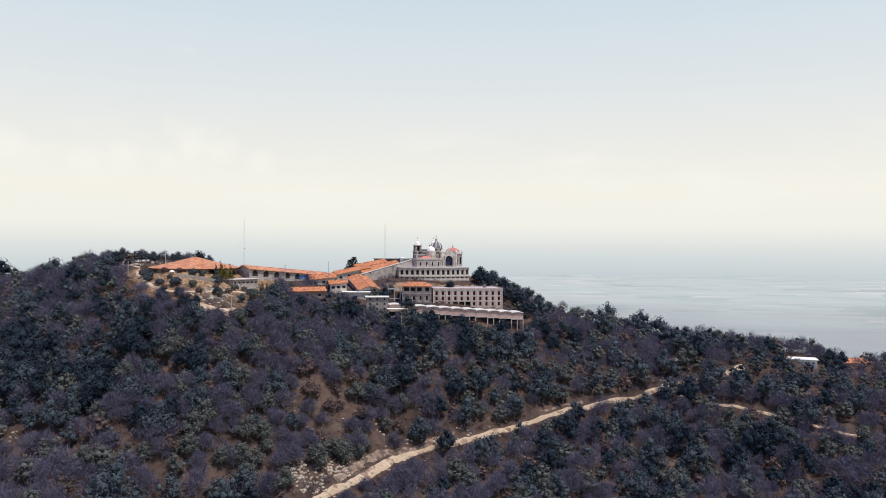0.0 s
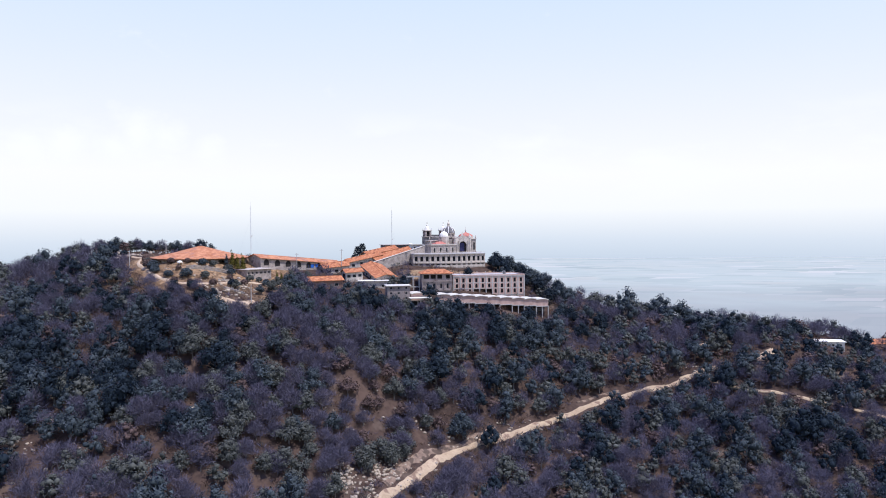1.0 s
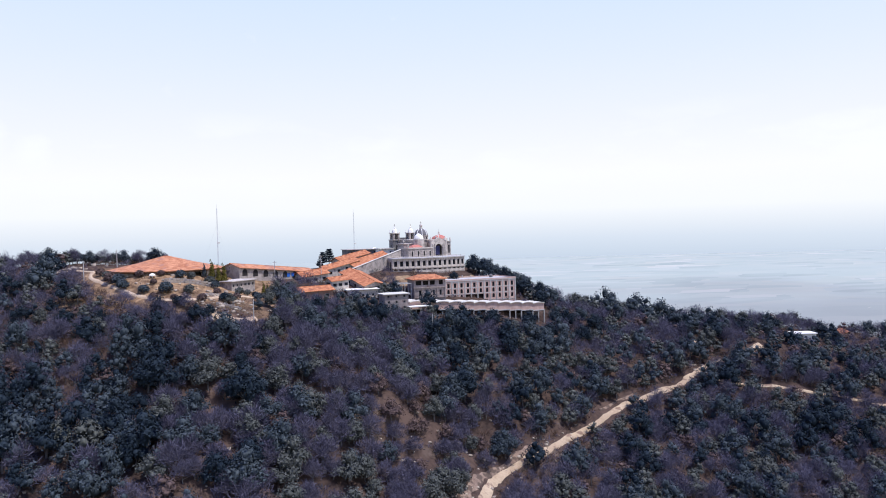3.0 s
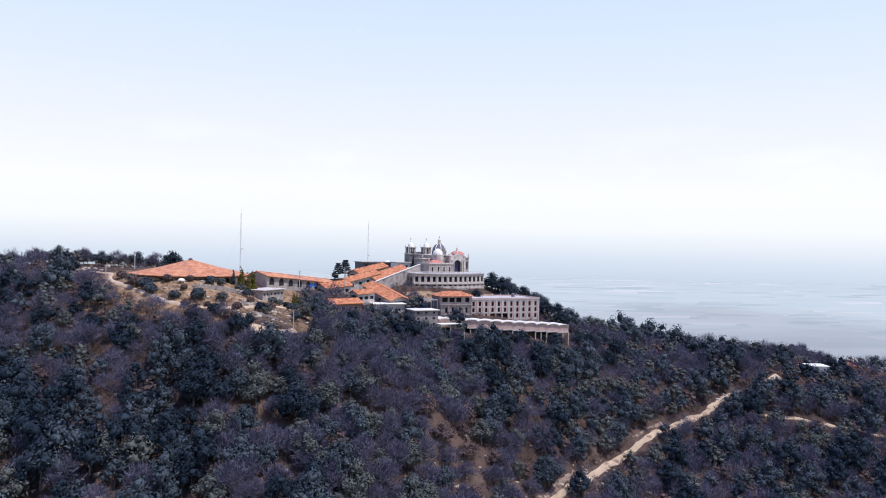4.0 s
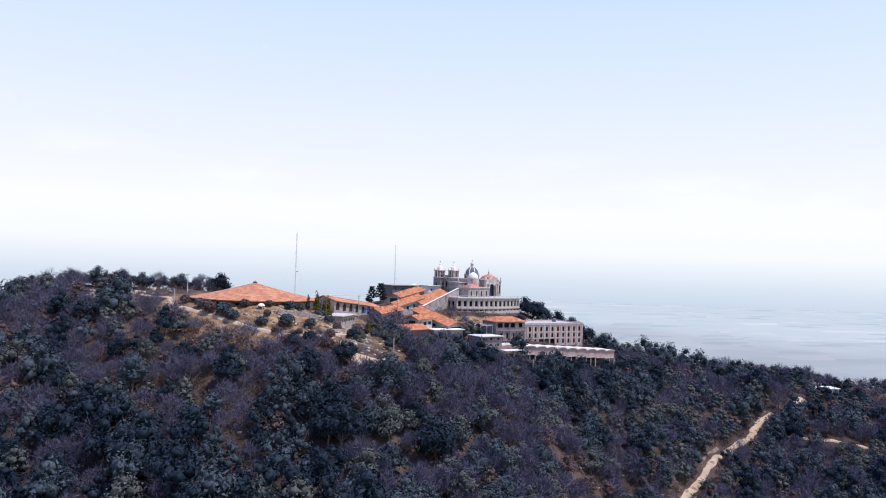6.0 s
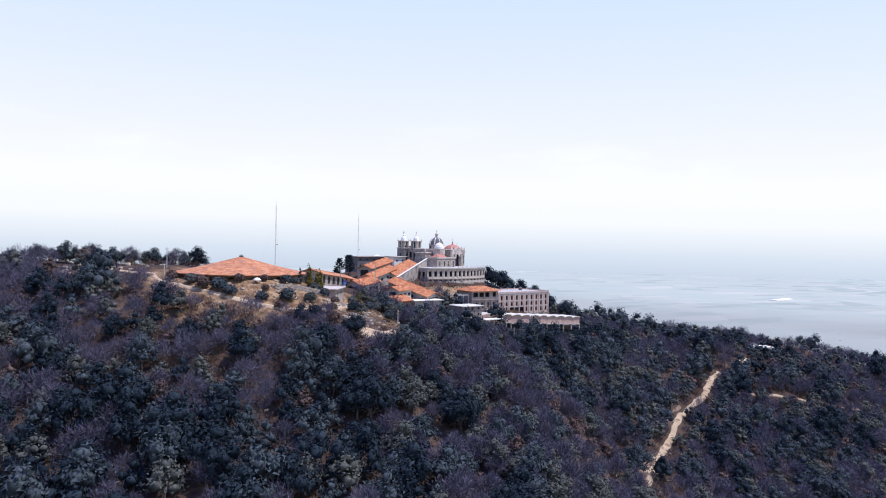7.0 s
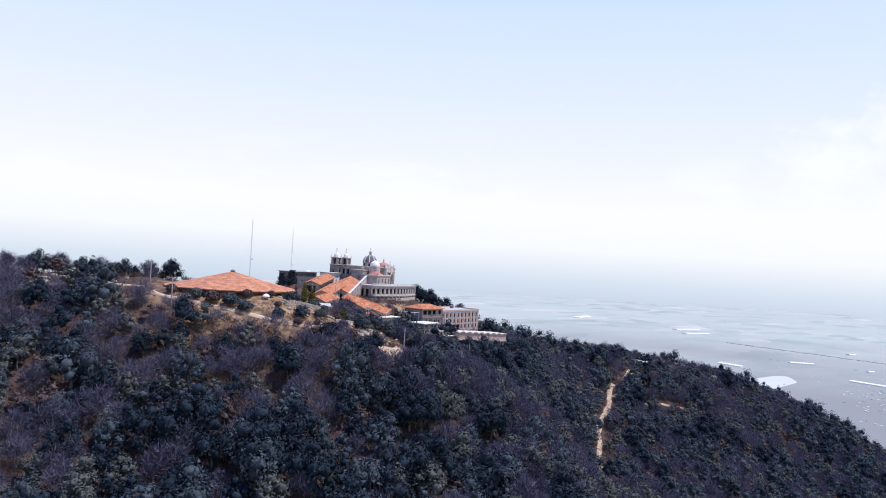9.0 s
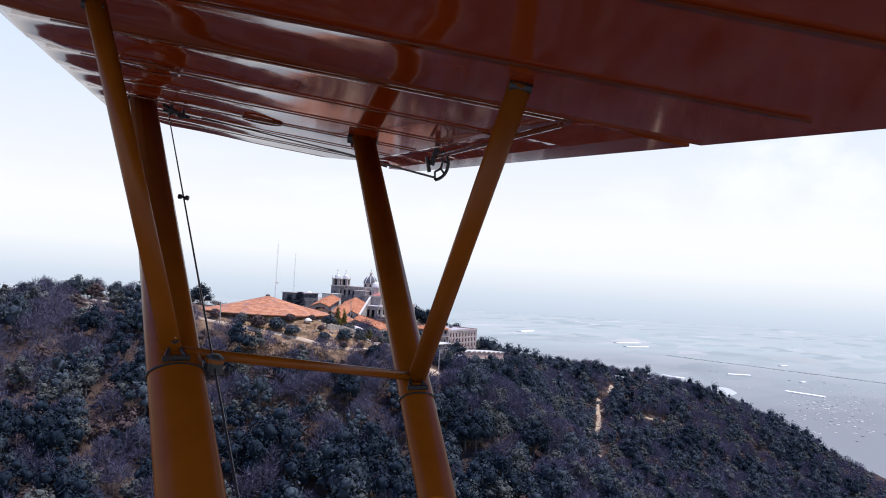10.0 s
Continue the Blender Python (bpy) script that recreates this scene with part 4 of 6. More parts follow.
    part("portal_block", B(0.0, 9.0, -8.6, -6.0, -6, 8.3), M_CHURCH, t)
    for x in (-0.2, 9.0):
        part("facade_turret", Geo().lathe(x, -9.9, [(0.8, -2), (0.8, 8.8), (1.0, 9.0), (0.7, 9.8), (0.1, 10.9)], 8), M_STONE_L, t)
    # side chapel with red roof
    ch = part("side_chapel", B(-16.5, -1.2, -13.4, -4.0, -6, 4.9), M_CHURCH, t, "grey stone chapel with red roof")
    part("chapel_parapet", B(-16.8, -0.9, -13.7, -13.3, 4.9, 5.6), M_STONE_L, ch)
    part("chapel_parapet", B(-16.8, -16.4, -13.3, -4.0, 4.9, 5.6), M_STONE_L, ch)
    part("red_roof", Geo().add([(-13.5, -12.8, 5.0), (-5.5, -12.8, 5.0), (-5.5, -5, 5.0), (-13.5, -5, 5.0), (-11.2, -9, 6.9), (-7.8, -9, 6.9)],
                               [(0, 1, 5, 4), (1, 2, 5), (2, 3, 4, 5), (3, 0, 4), (3, 2, 1, 0)]), M_RED, ch, "red hipped roof")
    for x in (-14.2, -10.6, -6.9, -3.2):
        part("chapel_window", B(x - 0.45, x + 0.45, -13.46, -13.4, 1.0, 3.6), M_GLASS, ch)
        part("window_surround", B(x - 0.7, x - 0.45, -13.52, -13.4, 0.8, 3.9).box(x + 0.45, x + 0.7, -13.52, -13.4, 0.8, 3.9).box(x - 0.45, x + 0.45, -13.52, -13.4, 3.6, 3.9), M_STONE_L, ch)
    for x in (10.2, 12.4):
        part("transept_window", B(x - 0.45, x + 0.45, -8.46, -8.4, 2.0, 6.2), M_GLASS, t)
    part("side_door", B(13.6, 13.66, -5.0, -3.2, 0.2, 3.6), M_GLASS, t)
    for x, y, zt in ((13.4, -8.2, 8.4), (5.9, -8.2, 8.4), (13.4, 1.6, 8.4), (-5.6, -6.0, 9.45), (5.6, -6.0, 9.45), (-12.9, -2.9, 7.55), (-16.6, -13.5, 5.6), (-1.1, -13.5, 5.6)):
        part("pinnacle", Geo().lathe(x, y, [(0.36, zt), (0.36, zt + 0.8), (0.5, zt + 0.85), (0.08, zt + 2.1)], 6), M_STONE_L, t)
    # gateway arch with a white cap beyond the towers
    ga = part("gate_arch", wall(Geo(), 6.0, -8, 2.5, 1.6, [(1.3, 4.7, -4, 1.0, True)], y=30.0, x0=-15.0), M_WHITE, t, "white gateway arch")
    part("gate_cap", Geo().lathe(-12.0, 30.8, [(2.4, 2.5), (2.2, 3.8), (1.3, 4.9), (0.2, 5.4)], 12), M_WHITE, ga)


def pavilion():
    """Large round hall under a shallow tiled roof."""
    cx, cy, n, R, r = -128.3, 386.7, 16, 23.1, 20.8
    t = thing("round_pavilion", place_at(cx, cy, 0, 8), "large round hall with shallow orange tiled roof and arches", "pavilion")
    eave, apex, base = 189.7, 195.1, 184.5
    ang = [2 * math.pi * i / n for i in range(n + 1)]
    for a, b in zip(ang, ang[1:]):
        p, q = (R * math.cos(a), R * math.sin(a), eave), (R * math.cos(b), R * math.sin(b), eave)
        u, v = (0.7 * math.cos(a), 0.7 * math.sin(a), apex), (0.7 * math.cos(b), 0.7 * math.sin(b), apex)
        mid = lambda s, e, k: tuple(s[i] + (e[i] - s[i]) * k - (0.25 if i == 2 else 0) for i in range(3))
        g = Geo().slab((p, q, mid(q, v, 0.5), mid(p, u, 0.5)), 0.25).slab((mid(p, u, 0.5), mid(q, v, 0.5), v, u), 0.25)
        part("roof_slope", g, M_TILE_OLD, t, "weathered orange clay tiles")
        xa, ya, xb, yb = r * math.cos(a), r * math.sin(a), r * math.cos(b), r * math.sin(b)
        w = math.hypot(xb - xa, yb - ya)
        m = pose(xa, ya, 0, 0, 0, math.degrees(math.atan2(yb - ya, xb - xa)))
        wp = part("wall_panel", wall(Geo(), w, base, eave - 0.1, 0.4, [(w / 2 - 1.5, w / 2 + 1.5, 186.4, 189.0, True)]), M_STONE, t)
        wp.matrix_local = m
        pil = part("pillar", Geo().box(-0.35, 0.35, -0.35, 0.35, base, eave - 0.1), M_STONE_L, t)
        pil.matrix_local = m
    part("eave_beam", Geo().lathe(0, 0, [(R - 0.5, eave - 0.75), (R - 0.3, eave - 0.4)], n), M_WOOD, t)
    # near-black drum stands for the shade seen through the hall's arches
    part("inner_shade_core", Geo().lathe(0, 0, [(17.0, base), (17.0, eave - 0.1)], n), M_SHADE, t)
    part("finial", Geo().lathe(0, 0, [(0.8, apex - 0.1), (0.8, apex + 0.35), (0.9, apex + 0.4), (0.3, apex + 0.7), (0.08, apex + 0.9)], 8), M_DARKSTONE, t)


def hall(name, low, high, width, rise, walls, roof, label, category="house", over=0.8, wins=3, sides=(-1, 1), depth=9.0, arches=0, win_h=(1.2, 2.4)):
    """A gabled house whose ridge runs from low to high, with walls down into the slope."""
    lo, hi = Vector(low), Vector(high)
    d = hi - lo
    flat = Vector((d.x, d.y, 0))
    L = flat.length
    pitch = d.z / L
    t = thing(name, place_at(lo.x, lo.y, lo.z, math.degrees(math.atan2(d.y, d.x))), label, category)
    h = width / 2
    zr = lambda x: pitch * x
    for s in (-1, 1):
        e = h + over
        k = -rise * e / h
        ring = [(-over, 0, zr(-over)), (L + over, 0, zr(L + over)), (L + over, s * e, zr(L + over) + k), (-over, s * e, zr(-over) + k)]
        part("roof_slope", Geo().slab(ring if s < 0 else ring[::-1], 0.22), roof, t, "orange clay tiles" if roof in (M_TILE, M_TILE_OLD) else "")
    part("ridge_cap", Geo().rod((-over, 0, zr(-over) + 0.03), (L + over, 0, zr(L + over) + 0.03), 0.16, n=6), roof, t)
    body = Geo()
    sec = [(-h, -rise - 0.24), (0, -0.24), (h, -rise - 0.24)]
    low_z = min(0, zr(L)) - depth
    vs = []
    for x in (0, L):
        vs += [(x, -h, low_z), (x, h, low_z)] + [(x, y, z + zr(x)) for y, z in sec]
    body.add(vs, [(0, 2, 3, 4, 1), (6, 9, 8, 7, 5), (0, 5, 7, 2), (1, 4, 9, 6), (2, 7, 8, 3), (3, 8, 9, 4), (0, 1, 6, 5)])
    part("body", body, walls, t)
    for s in sides:
        for i in range(wins):
            x = L * (i + 0.5) / wins
            zt = zr(x) - rise - 0.75
            ww = min(0.9, L / wins * 0.3)
            if arches:
                # each arch is a near-black plate on the solid wall, its shade painted
                g, k = Geo(), 7
                r = ww * 1.8
                ring = [(x - r, zt - 2.9), (x + r, zt - 2.9)] + [(x + r * math.cos(math.pi * j / k), zt - r + 0.1 + r * math.sin(math.pi * j / k)) for j in range(k + 1)]
                m = len(ring)
                g.add([(a, s * (h + 0.05), b) for a, b in ring] + [(a, s * (h - 0.1), b) for a, b in ring],
                      [tuple(range(m)), tuple(range(2 * m - 1, m - 1, -1))] + [(j, (j + 1) % m, m + (j + 1) % m, m + j) for j in range(m)])
                part("arch_shade_plate", g, M_SHADE, t, "dark plate painted as a shaded arch")
            else:
                y0, y1 = sorted((s * (h + 0.02), s * (h + 0.08)))
                a0, a1 = sorted((s * h, s * (h + 0.1)))
                v0 = zt - win_h[1]
                f = part("window", Geo().box(x - ww - 0.12, x - ww, a0, a1, v0 - 0.12, v0 + 1.42).box(x + ww, x + ww + 0.12, a0, a1, v0 - 0.12, v0 + 1.42).box(
                    x - ww, x + ww, a0, a1, v0 - 0.12, v0).box(x - ww, x + ww, a0, a1, v0 + 1.3, v0 + 1.42), M_CONC, t)
                part("pane", Geo().box(x - ww, x + ww, y0, y1, zt - win_h[1], zt - win_h[1] + 1.3), M_GLASS, f)
    # dark plate painted as a shaded gable opening at the low end
    g = Geo().box(-0.06, 0.02, -h * 0.55, h * 0.55, low_z + depth - rise - 4.2, low_z + depth - rise - 1.0)
    part("gable_shade_plate", g, M_SHADE, t)
    return t


def flat_house(name, x, y, top, heading, L, D, H, walls, roof, label, wins=4, category="house", floors=1):
    t = thing(name, place_at(x, y, top - H, heading), label, category)
    fl = H / floors
    holes = [(L * (i + 0.5) / wins - 0.55, L * (i + 0.5) / wins + 0.55, k * fl + 1.0, k * fl + 2.1, False) for i in range(wins) for k in range(floors)]
    part("front_wall", wall(Geo(), L, -5, H, 0.3, holes), walls, t)
    part("side_wall", Geo().box(0, 0.3, 0.3, D, -5, H), walls, t)
    part("side_wall", Geo().box(L - 0.3, L, 0.3, D, -5, H), walls, t)
    part("back_wall", Geo().box(0.3, L - 0.3, D - 0.3, D, -5, H), walls, t)
    # near-black block stands for the shade behind the small windows
    part("inside", Geo().box(0.8, L - 0.8, 1.2, D - 0.8, -4, H - 0.2), M_SHADE, t)
    part("roof_slab", Geo().box(-0.6, L + 0.6, -0.7, D + 0.5, H, H + 0.3), roof, t)
    for u0, u1, v0, v1, _ in holes:
        window(t, u0, u1, v0, v1, 0.15, M_CONC)
    return t


brick_block()
tiled_lodge()
vaulted_gallery()
curved_terrace()
church()
pavilion()
hall("arcade_hall", (-102.5, 385.5, 191.0), (-67.0, 428, 185.9), 9.0, 1.5, M_STONE, M_TILE_OLD, "long low hall with arches painted as shade under orange tiled roof", "hall", wins=8, sides=(-1,), depth=6.0, arches=1)
hall("stepped_hall", (-39.3, 398.0, 180.3), (-47.5, 417.3, 185.6), 11.0, 1.6, M_STONE, M_TILE, "stone hall with long orange roof stepping up the slope", "hall", wins=4, depth=8.0)
hall("upper_hall", (-47.6, 426.2, 188.4), (-28.2, 439.8, 192.8), 10.0, 2.2, M_STONE_L, M_TILE, "pale walled hall with broad orange tiled roof", "hall", wins=5, depth=9.0)
hall("upper_wing", (-61.0, 420.0, 186.9), (-44.0, 430.5, 190.4), 7.0, 1.3, M_STONE_L, M_TILE, "pale wing with orange tiled roof beside the hall", "hall", wins=4, depth=8.0)
hall("back_hall", (-52.0, 440.0, 190.2), (-36.0, 449.0, 193.4), 8.0, 1.4, M_STONE, M_TILE, "stone hall with orange roof below the dark building", "hall", wins=3, depth=9.0)
flat_house("pale_annex", -25.5, 459.0, 193.4, 12.0, 8.0, 7.0, 7.0, M_WHITE, M_LIGHTROOF, "pale plastered annex with flat roof beside the bell tower", 2, "building", 2)
hall("low_house", (-78.5, 377.5, 180.2), (-61.5, 385.5, 180.2), 7.0, 1.5, M_BRICK_OLD, M_TILE, "low brown brick house with orange tiled roof among trees", wins=3, depth=6.0)
hall("gabled_house", (-73.0, 409.0, 185.0), (-61.0, 415.0, 186.2), 8.5, 1.8, M_STONE_L, M_TILE, "grey plastered house with orange gabled roof", wins=3, depth=8.0)
hall("balcony_house", (-60.5, 397.0, 182.8), (-52.5, 400.5, 183.2), 6.5, 1.3, M_STONE_L, M_TILE, "two-floor pale house with balcony and orange roof", wins=3, depth=9.0, win_h=(1.2, 2.2))
flat_house("stone_store", -102.0, 364.0, 184.4, 53.0, 15.0, 8.0, 3.1, M_STONE, M_STONE_L, "grey block store with flat concrete roof", 6, "shed")
flat_house("dark_flat_building", -42.0, 468.0, 193.0, 12.0, 18.0, 10.0, 6.0, M_DARKSTONE, M_STONE, "dark stone building with flat roof", 4, "building", 2)
flat_house("concrete_frame_house", -38.5, 377.0, 175.4, 8.0, 11.0, 8.0, 7.4, M_RAW, M_LIGHTROOF, "grey house with overhanging white flat roof", 3, "house", 3)
flat_house("white_roof_store", -52.5, 392.0, 176.9, 4.0, 14.0, 6.0, 4.0, M_STONE_L, M_WHITE, "low store with white flat roof behind trees", 3, "shed")
flat_house("white_house", 181.7, 394.0, 143.3, -16.8, 14.4, 8.0, 3.2, M_WHITE, M_WHITE, "long white house with flat white roof among trees", 4)
hall("orange_roof_house", (214.7, 406.5, 142.0), (231.0, 411.0, 141.6), 9.0, 1.5, M_STONE_L, M_TILE, "house with orange tiled roof on the wooded spur", wins=3, depth=8.0)


def stair_wall():
    """White-capped wall that climbs to the church forecourt."""
    a, b = Vector((-48.7, 417.6, 184.4)), Vector((-18.6, 438.5, 193.2))
    d = b - a
    L = math.hypot(d.x, d.y)
    t = thing("stair_wall", place_at(a.x, a.y, a.z, math.degrees(math.atan2(d.y, d.x))), "climbing stone wall with pale coping", "wall")
    k = d.z / L
    part("masonry", Geo().add([(0, -0.3, -7), (L, -0.3, -7), (L, -0.3, d.z), (0, -0.3, 0), (0, 0.3, -7), (L, 0.3, -7), (L, 0.3, d.z), (0, 0.3, 0)],
                              [(0, 1, 2, 3), (7, 6, 5, 4), (3, 2, 6, 7), (0, 3, 7, 4), (1, 5, 6, 2)]), M_STONE, t)
    part("coping", Geo().slab([(0, -0.5, 0.27), (L, -0.5, d.z + 0.27), (L, 0.5, d.z + 0.27), (0, 0.5, 0.27)], 0.25), M_LIGHTROOF, t, "pale coping")


stair_wall()


def blue_tarp():
    t = thing("blue_tarpaulin", place_at(-79.5, 406.3, 183.1, 50.0), "bright blue tarpaulin hung across hall front", "tarpaulin")
    part("sheet", Geo().add([(x, -0.25 + 0.15 * math.sin(x * 1.7), z) for z in (0, 1.7) for x in [i * 0.9 for i in range(9)]] + [(x, -0.15 + 0.15 * math.sin(x * 1.7), z) for z in (0, 1.7) for x in [i * 0.9 for i in range(9)]],
                            [(i, i + 1, i + 10, i + 9) for i in range(8)] + [(18 + i, 27 + i, 28 + i, 19 + i) for i in range(8)] + [(9 + i, 10 + i, 28 + i, 27 + i) for i in range(8)]), M_BLUE, t)


blue_tarp()


def radio_mast(x, y, top, label):
    z0 = ground(x, y)
    H = top - z0
    t = thing("radio_mast", place_at(x, y, z0 - 0.2, 0), label, "radio mast", "radio masts")
    r = 0.2
    legs = [(r * math.cos(a), r * math.sin(a)) for a in (0.3, 2.4, 4.5)]
    for lx, ly in legs:
        part("leg", Geo().rod((lx, ly, 0), (lx, ly, H), 0.03, n=4), M_STEEL, t)
    g, k = Geo(), int(H / 0.9)
    for i in range(k):
        for j in range(3):
            a, b = legs[j], legs[(j + 1) % 3]
            g.rod((*a, i * 0.9), (*b, (i + 1) * 0.9), 0.022, n=3)
    part("lattice", g, M_STEEL, t)
    part("antenna", Geo().rod((0, 0, H), (0, 0, H + 1.8), 0.03, n=4), M_STEEL, t)
    part("dish", Geo().lathe(0.5, -0.3, [(0.05, H * 0.42), (0.45, H * 0.42 + 0.3), (0.5, H * 0.42 + 0.5)], 10), M_WHITE, t)
    for a in (0.9, 3.0, 5.1):
        gx, gy = 7 * math.cos(a), 7 * math.sin(a)
        part("guy_wire", Geo().rod((0, 0, H * 0.75), (gx, gy, ground(x + gx, y + gy) - z0), 0.012, n=3), M_STEEL, t)


radio_mast(-108.3, 406.7, 215.2, "slim grey lattice radio mast beside the round pavilion")
radio_mast(-37.2, 477.2, 214.6, "slim grey lattice radio mast behind the church halls")


def utility_pole(x, y, h):
    z0 = ground(x, y)
    t = thing("utility_pole", place_at(x, y, z0 - 0.3, 20), "pale grey concrete utility pole with crossarm", "utility pole", "utility poles")
    part("shaft", Geo().rod((0, 0, 0), (0, 0, h), 0.2, 0.13, 8), M_CONC, t)
    part("crossarm", Geo().box(-0.9, 0.9, -0.06, 0.06, h - 0.7, h - 0.58), M_WOOD, t)


for px_, py_, ph_ in ((-94, 333, 8.5), (-157.5, 374, 9.0), (-84, 398, 9.5), (-62.5, 409.0, 13.0), (-150, 404, 8.0), (-20, 366, 9.0)):
    utility_pole(px_, py_, ph_)


def white_canopy():
    x, y = -131.0, 361.5
    t = thing("white_canopy", place_at(x, y, ground(x, y) - 0.1, 10) @ Matrix.Scale(1.25, 4), "small white tent canopy on the dry grass", "canopy")
    part("cover", Geo().lathe(0, 0, [(1.0, 0.8), (0.9, 1.0), (0.6, 1.3), (0.1, 1.5)], 10), M_WHITE, t)
    for a in range(4):
        part("leg", Geo().rod((0.9 * math.cos(a * 1.57), 0.9 * math.sin(a * 1.57), 0), (0.9 * math.cos(a * 1.57), 0.9 * math.sin(a * 1.57), 0.95), 0.06, n=5), M_STEEL, t)


white_canopy()


def stone_terrace(line, height, label):
    """A dry-stone retaining wall of separate blocks along a line of (x, y)."""
    a, b = Vector((*line[0], 0)), Vector((*line[1], 0))
    d = b - a
    t = thing("retaining_wall", place_at(a.x, a.y, 0, math.degrees(math.atan2(d.y, d.x))), label, "stone wall", "retaining walls")
    rng = random.Random(int(a.x * 7))
    for row in range(int(height / 0.75)):
        x = rng.uniform(-0.5, 0)
        while x < d.length:
            w = rng.uniform(0.8, 1.6)
            p = a + d.normalized() * x
            z = ground(p.x, p.y) - 0.6 + row * 0.75
            part("stone", Geo().box(x, x + w - 0.06, rng.uniform(-0.12, 0), 0.7, z, z + 0.7), M_ROCK if rng.random() < 0.3 else M_STONE, t)
            x += w


stone_terrace(((-126, 357), (-108, 360)), 2.4, "rough pale stone retaining wall on the dry terrace")
stone_terrace(((-111, 349), (-101, 351)), 1.6, "tumbled pale stone retaining wall above the track")
stone_terrace(((-107, 341), (-99, 340)), 2.2, "pale stone retaining wall above the bare yard")


# ---- trees ----


def leaf_cards(rng, lobes, count, size, up=0.25, slim=1.0, inner=0.72):
    """Small three-cornered leaf clumps spread over the outer parts of the lobes (x, y, z, rx, rz). slim: under 1 draws them out into twigs."""
    lob = np.array(lobes, float)
    wgt = lob[:, 3] ** 2 * lob[:, 4]
    pick = rng.choice(len(lob), count, p=wgt / wgt.sum())
    d = rng.normal(size=(count, 3))
    d /= np.linalg.norm(d, axis=1, keepdims=True)
    d[:, 2] = np.where(d[:, 2] < -0.55, -d[:, 2], d[:, 2])
    rad = rng.uniform(inner, 1.10, count)
    c = lob[pick, :3] + d * rad[:, None] * np.stack([lob[pick, 3], lob[pick, 3], lob[pick, 4]], 1)
    nrm = d + rng.normal(size=(count, 3)) * (0.45 if slim > 0.5 else 0.8) + np.array([0, 0, up])
    nrm /= np.linalg.norm(nrm, axis=1, keepdims=True)
    t = np.cross(nrm, rng.normal(size=(count, 3)))
    if slim < 0.5:
        t = t * 0.6 + d + np.array([0, 0, 0.5])
    t /= np.linalg.norm(t, axis=1, keepdims=True)
    b = np.cross(nrm, t)
    s = size * rng.uniform(0.6, 1.4, (count, 1))
    e = rng.uniform(0.5, 1.0, (count, 1))
    tri = np.stack([c - t * s * 1.1 / slim ** 0.5 - b * s * 0.5 * e * slim, c + t * s * 1.1 / slim ** 0.5 - b * s * 0.6 * e * slim, c + b * s * 1.3 * e * slim + t * s * rng.uniform(-0.6, 0.6, (count, 1))], 1)
    tri += rng.normal(size=tri.shape) * size * 0.12 * min(1.0, slim)
    return tri.reshape(-1, 3), np.arange(count * 3).reshape(-1, 3)


def lobe_core(rng, lobe, shrink, n=6):
    """The dense, lumpy inside of one lobe of a crown."""
    x, y, z, rx, rz = lobe
    rows, verts = (-0.75, -0.1, 0.55), []
    turn = rng.uniform(0, 6.28)
    for h in rows:
        r = math.sqrt(1 - h * h)
        for i in range(n):
            a = turn + 2 * math.pi * i / n
            k = shrink * rng.uniform(0.65, 1.25)
            verts.append((x + rx * r * k * math.cos(a), y + rx * r * k * math.sin(a), z + rz * h * k))
    verts += [(x, y, z - rz * shrink * 0.9), (x, y, z + rz * shrink)]
    faces = []
    for j in range(2):
        for i in range(n):
            p, q = j * n + i, j * n + (i + 1) % n
            faces += [(p, q, q + n), (p, q + n, p + n)]
    faces += [(3 * n, (i + 1) % n, i) for i in range(n)] + [(2 * n + i, 2 * n + (i + 1) % n, 3 * n + 1) for i in range(n)]
    return np.array(verts), np.array(faces)


def stick(rng, p0, p1, r0, r1, n=5):
    """A tapered limb as quads."""
    p0, p1 = np.array(p0, float), np.array(p1, float)
    d = (p1 - p0) / np.linalg.norm(p1 - p0)
    a = np.cross(d, [0.3, 0.9, 0.2])
    a /= np.linalg.norm(a)
    b = np.cross(d, a)
    ang = np.arange(n) * 2 * np.pi / n
    ring = np.cos(ang)[:, None] * a + np.sin(ang)[:, None] * b
    v = np.r_[p0 + ring * r0, p1 + ring * r1]
    f = [(i, (i + 1) % n, n + (i + 1) % n) for i in range(n)] + [(i, n + (i + 1) % n, n + i) for i in range(n)]
    return v, np.array(f)


def join(bits):
    vs, fs, k = [], [], 0
    for v, f in bits:
        vs.append(v)
        fs.append(np.asarray(f) + k)
        k += len(v)
    return np.concatenate(vs), np.concatenate(fs)


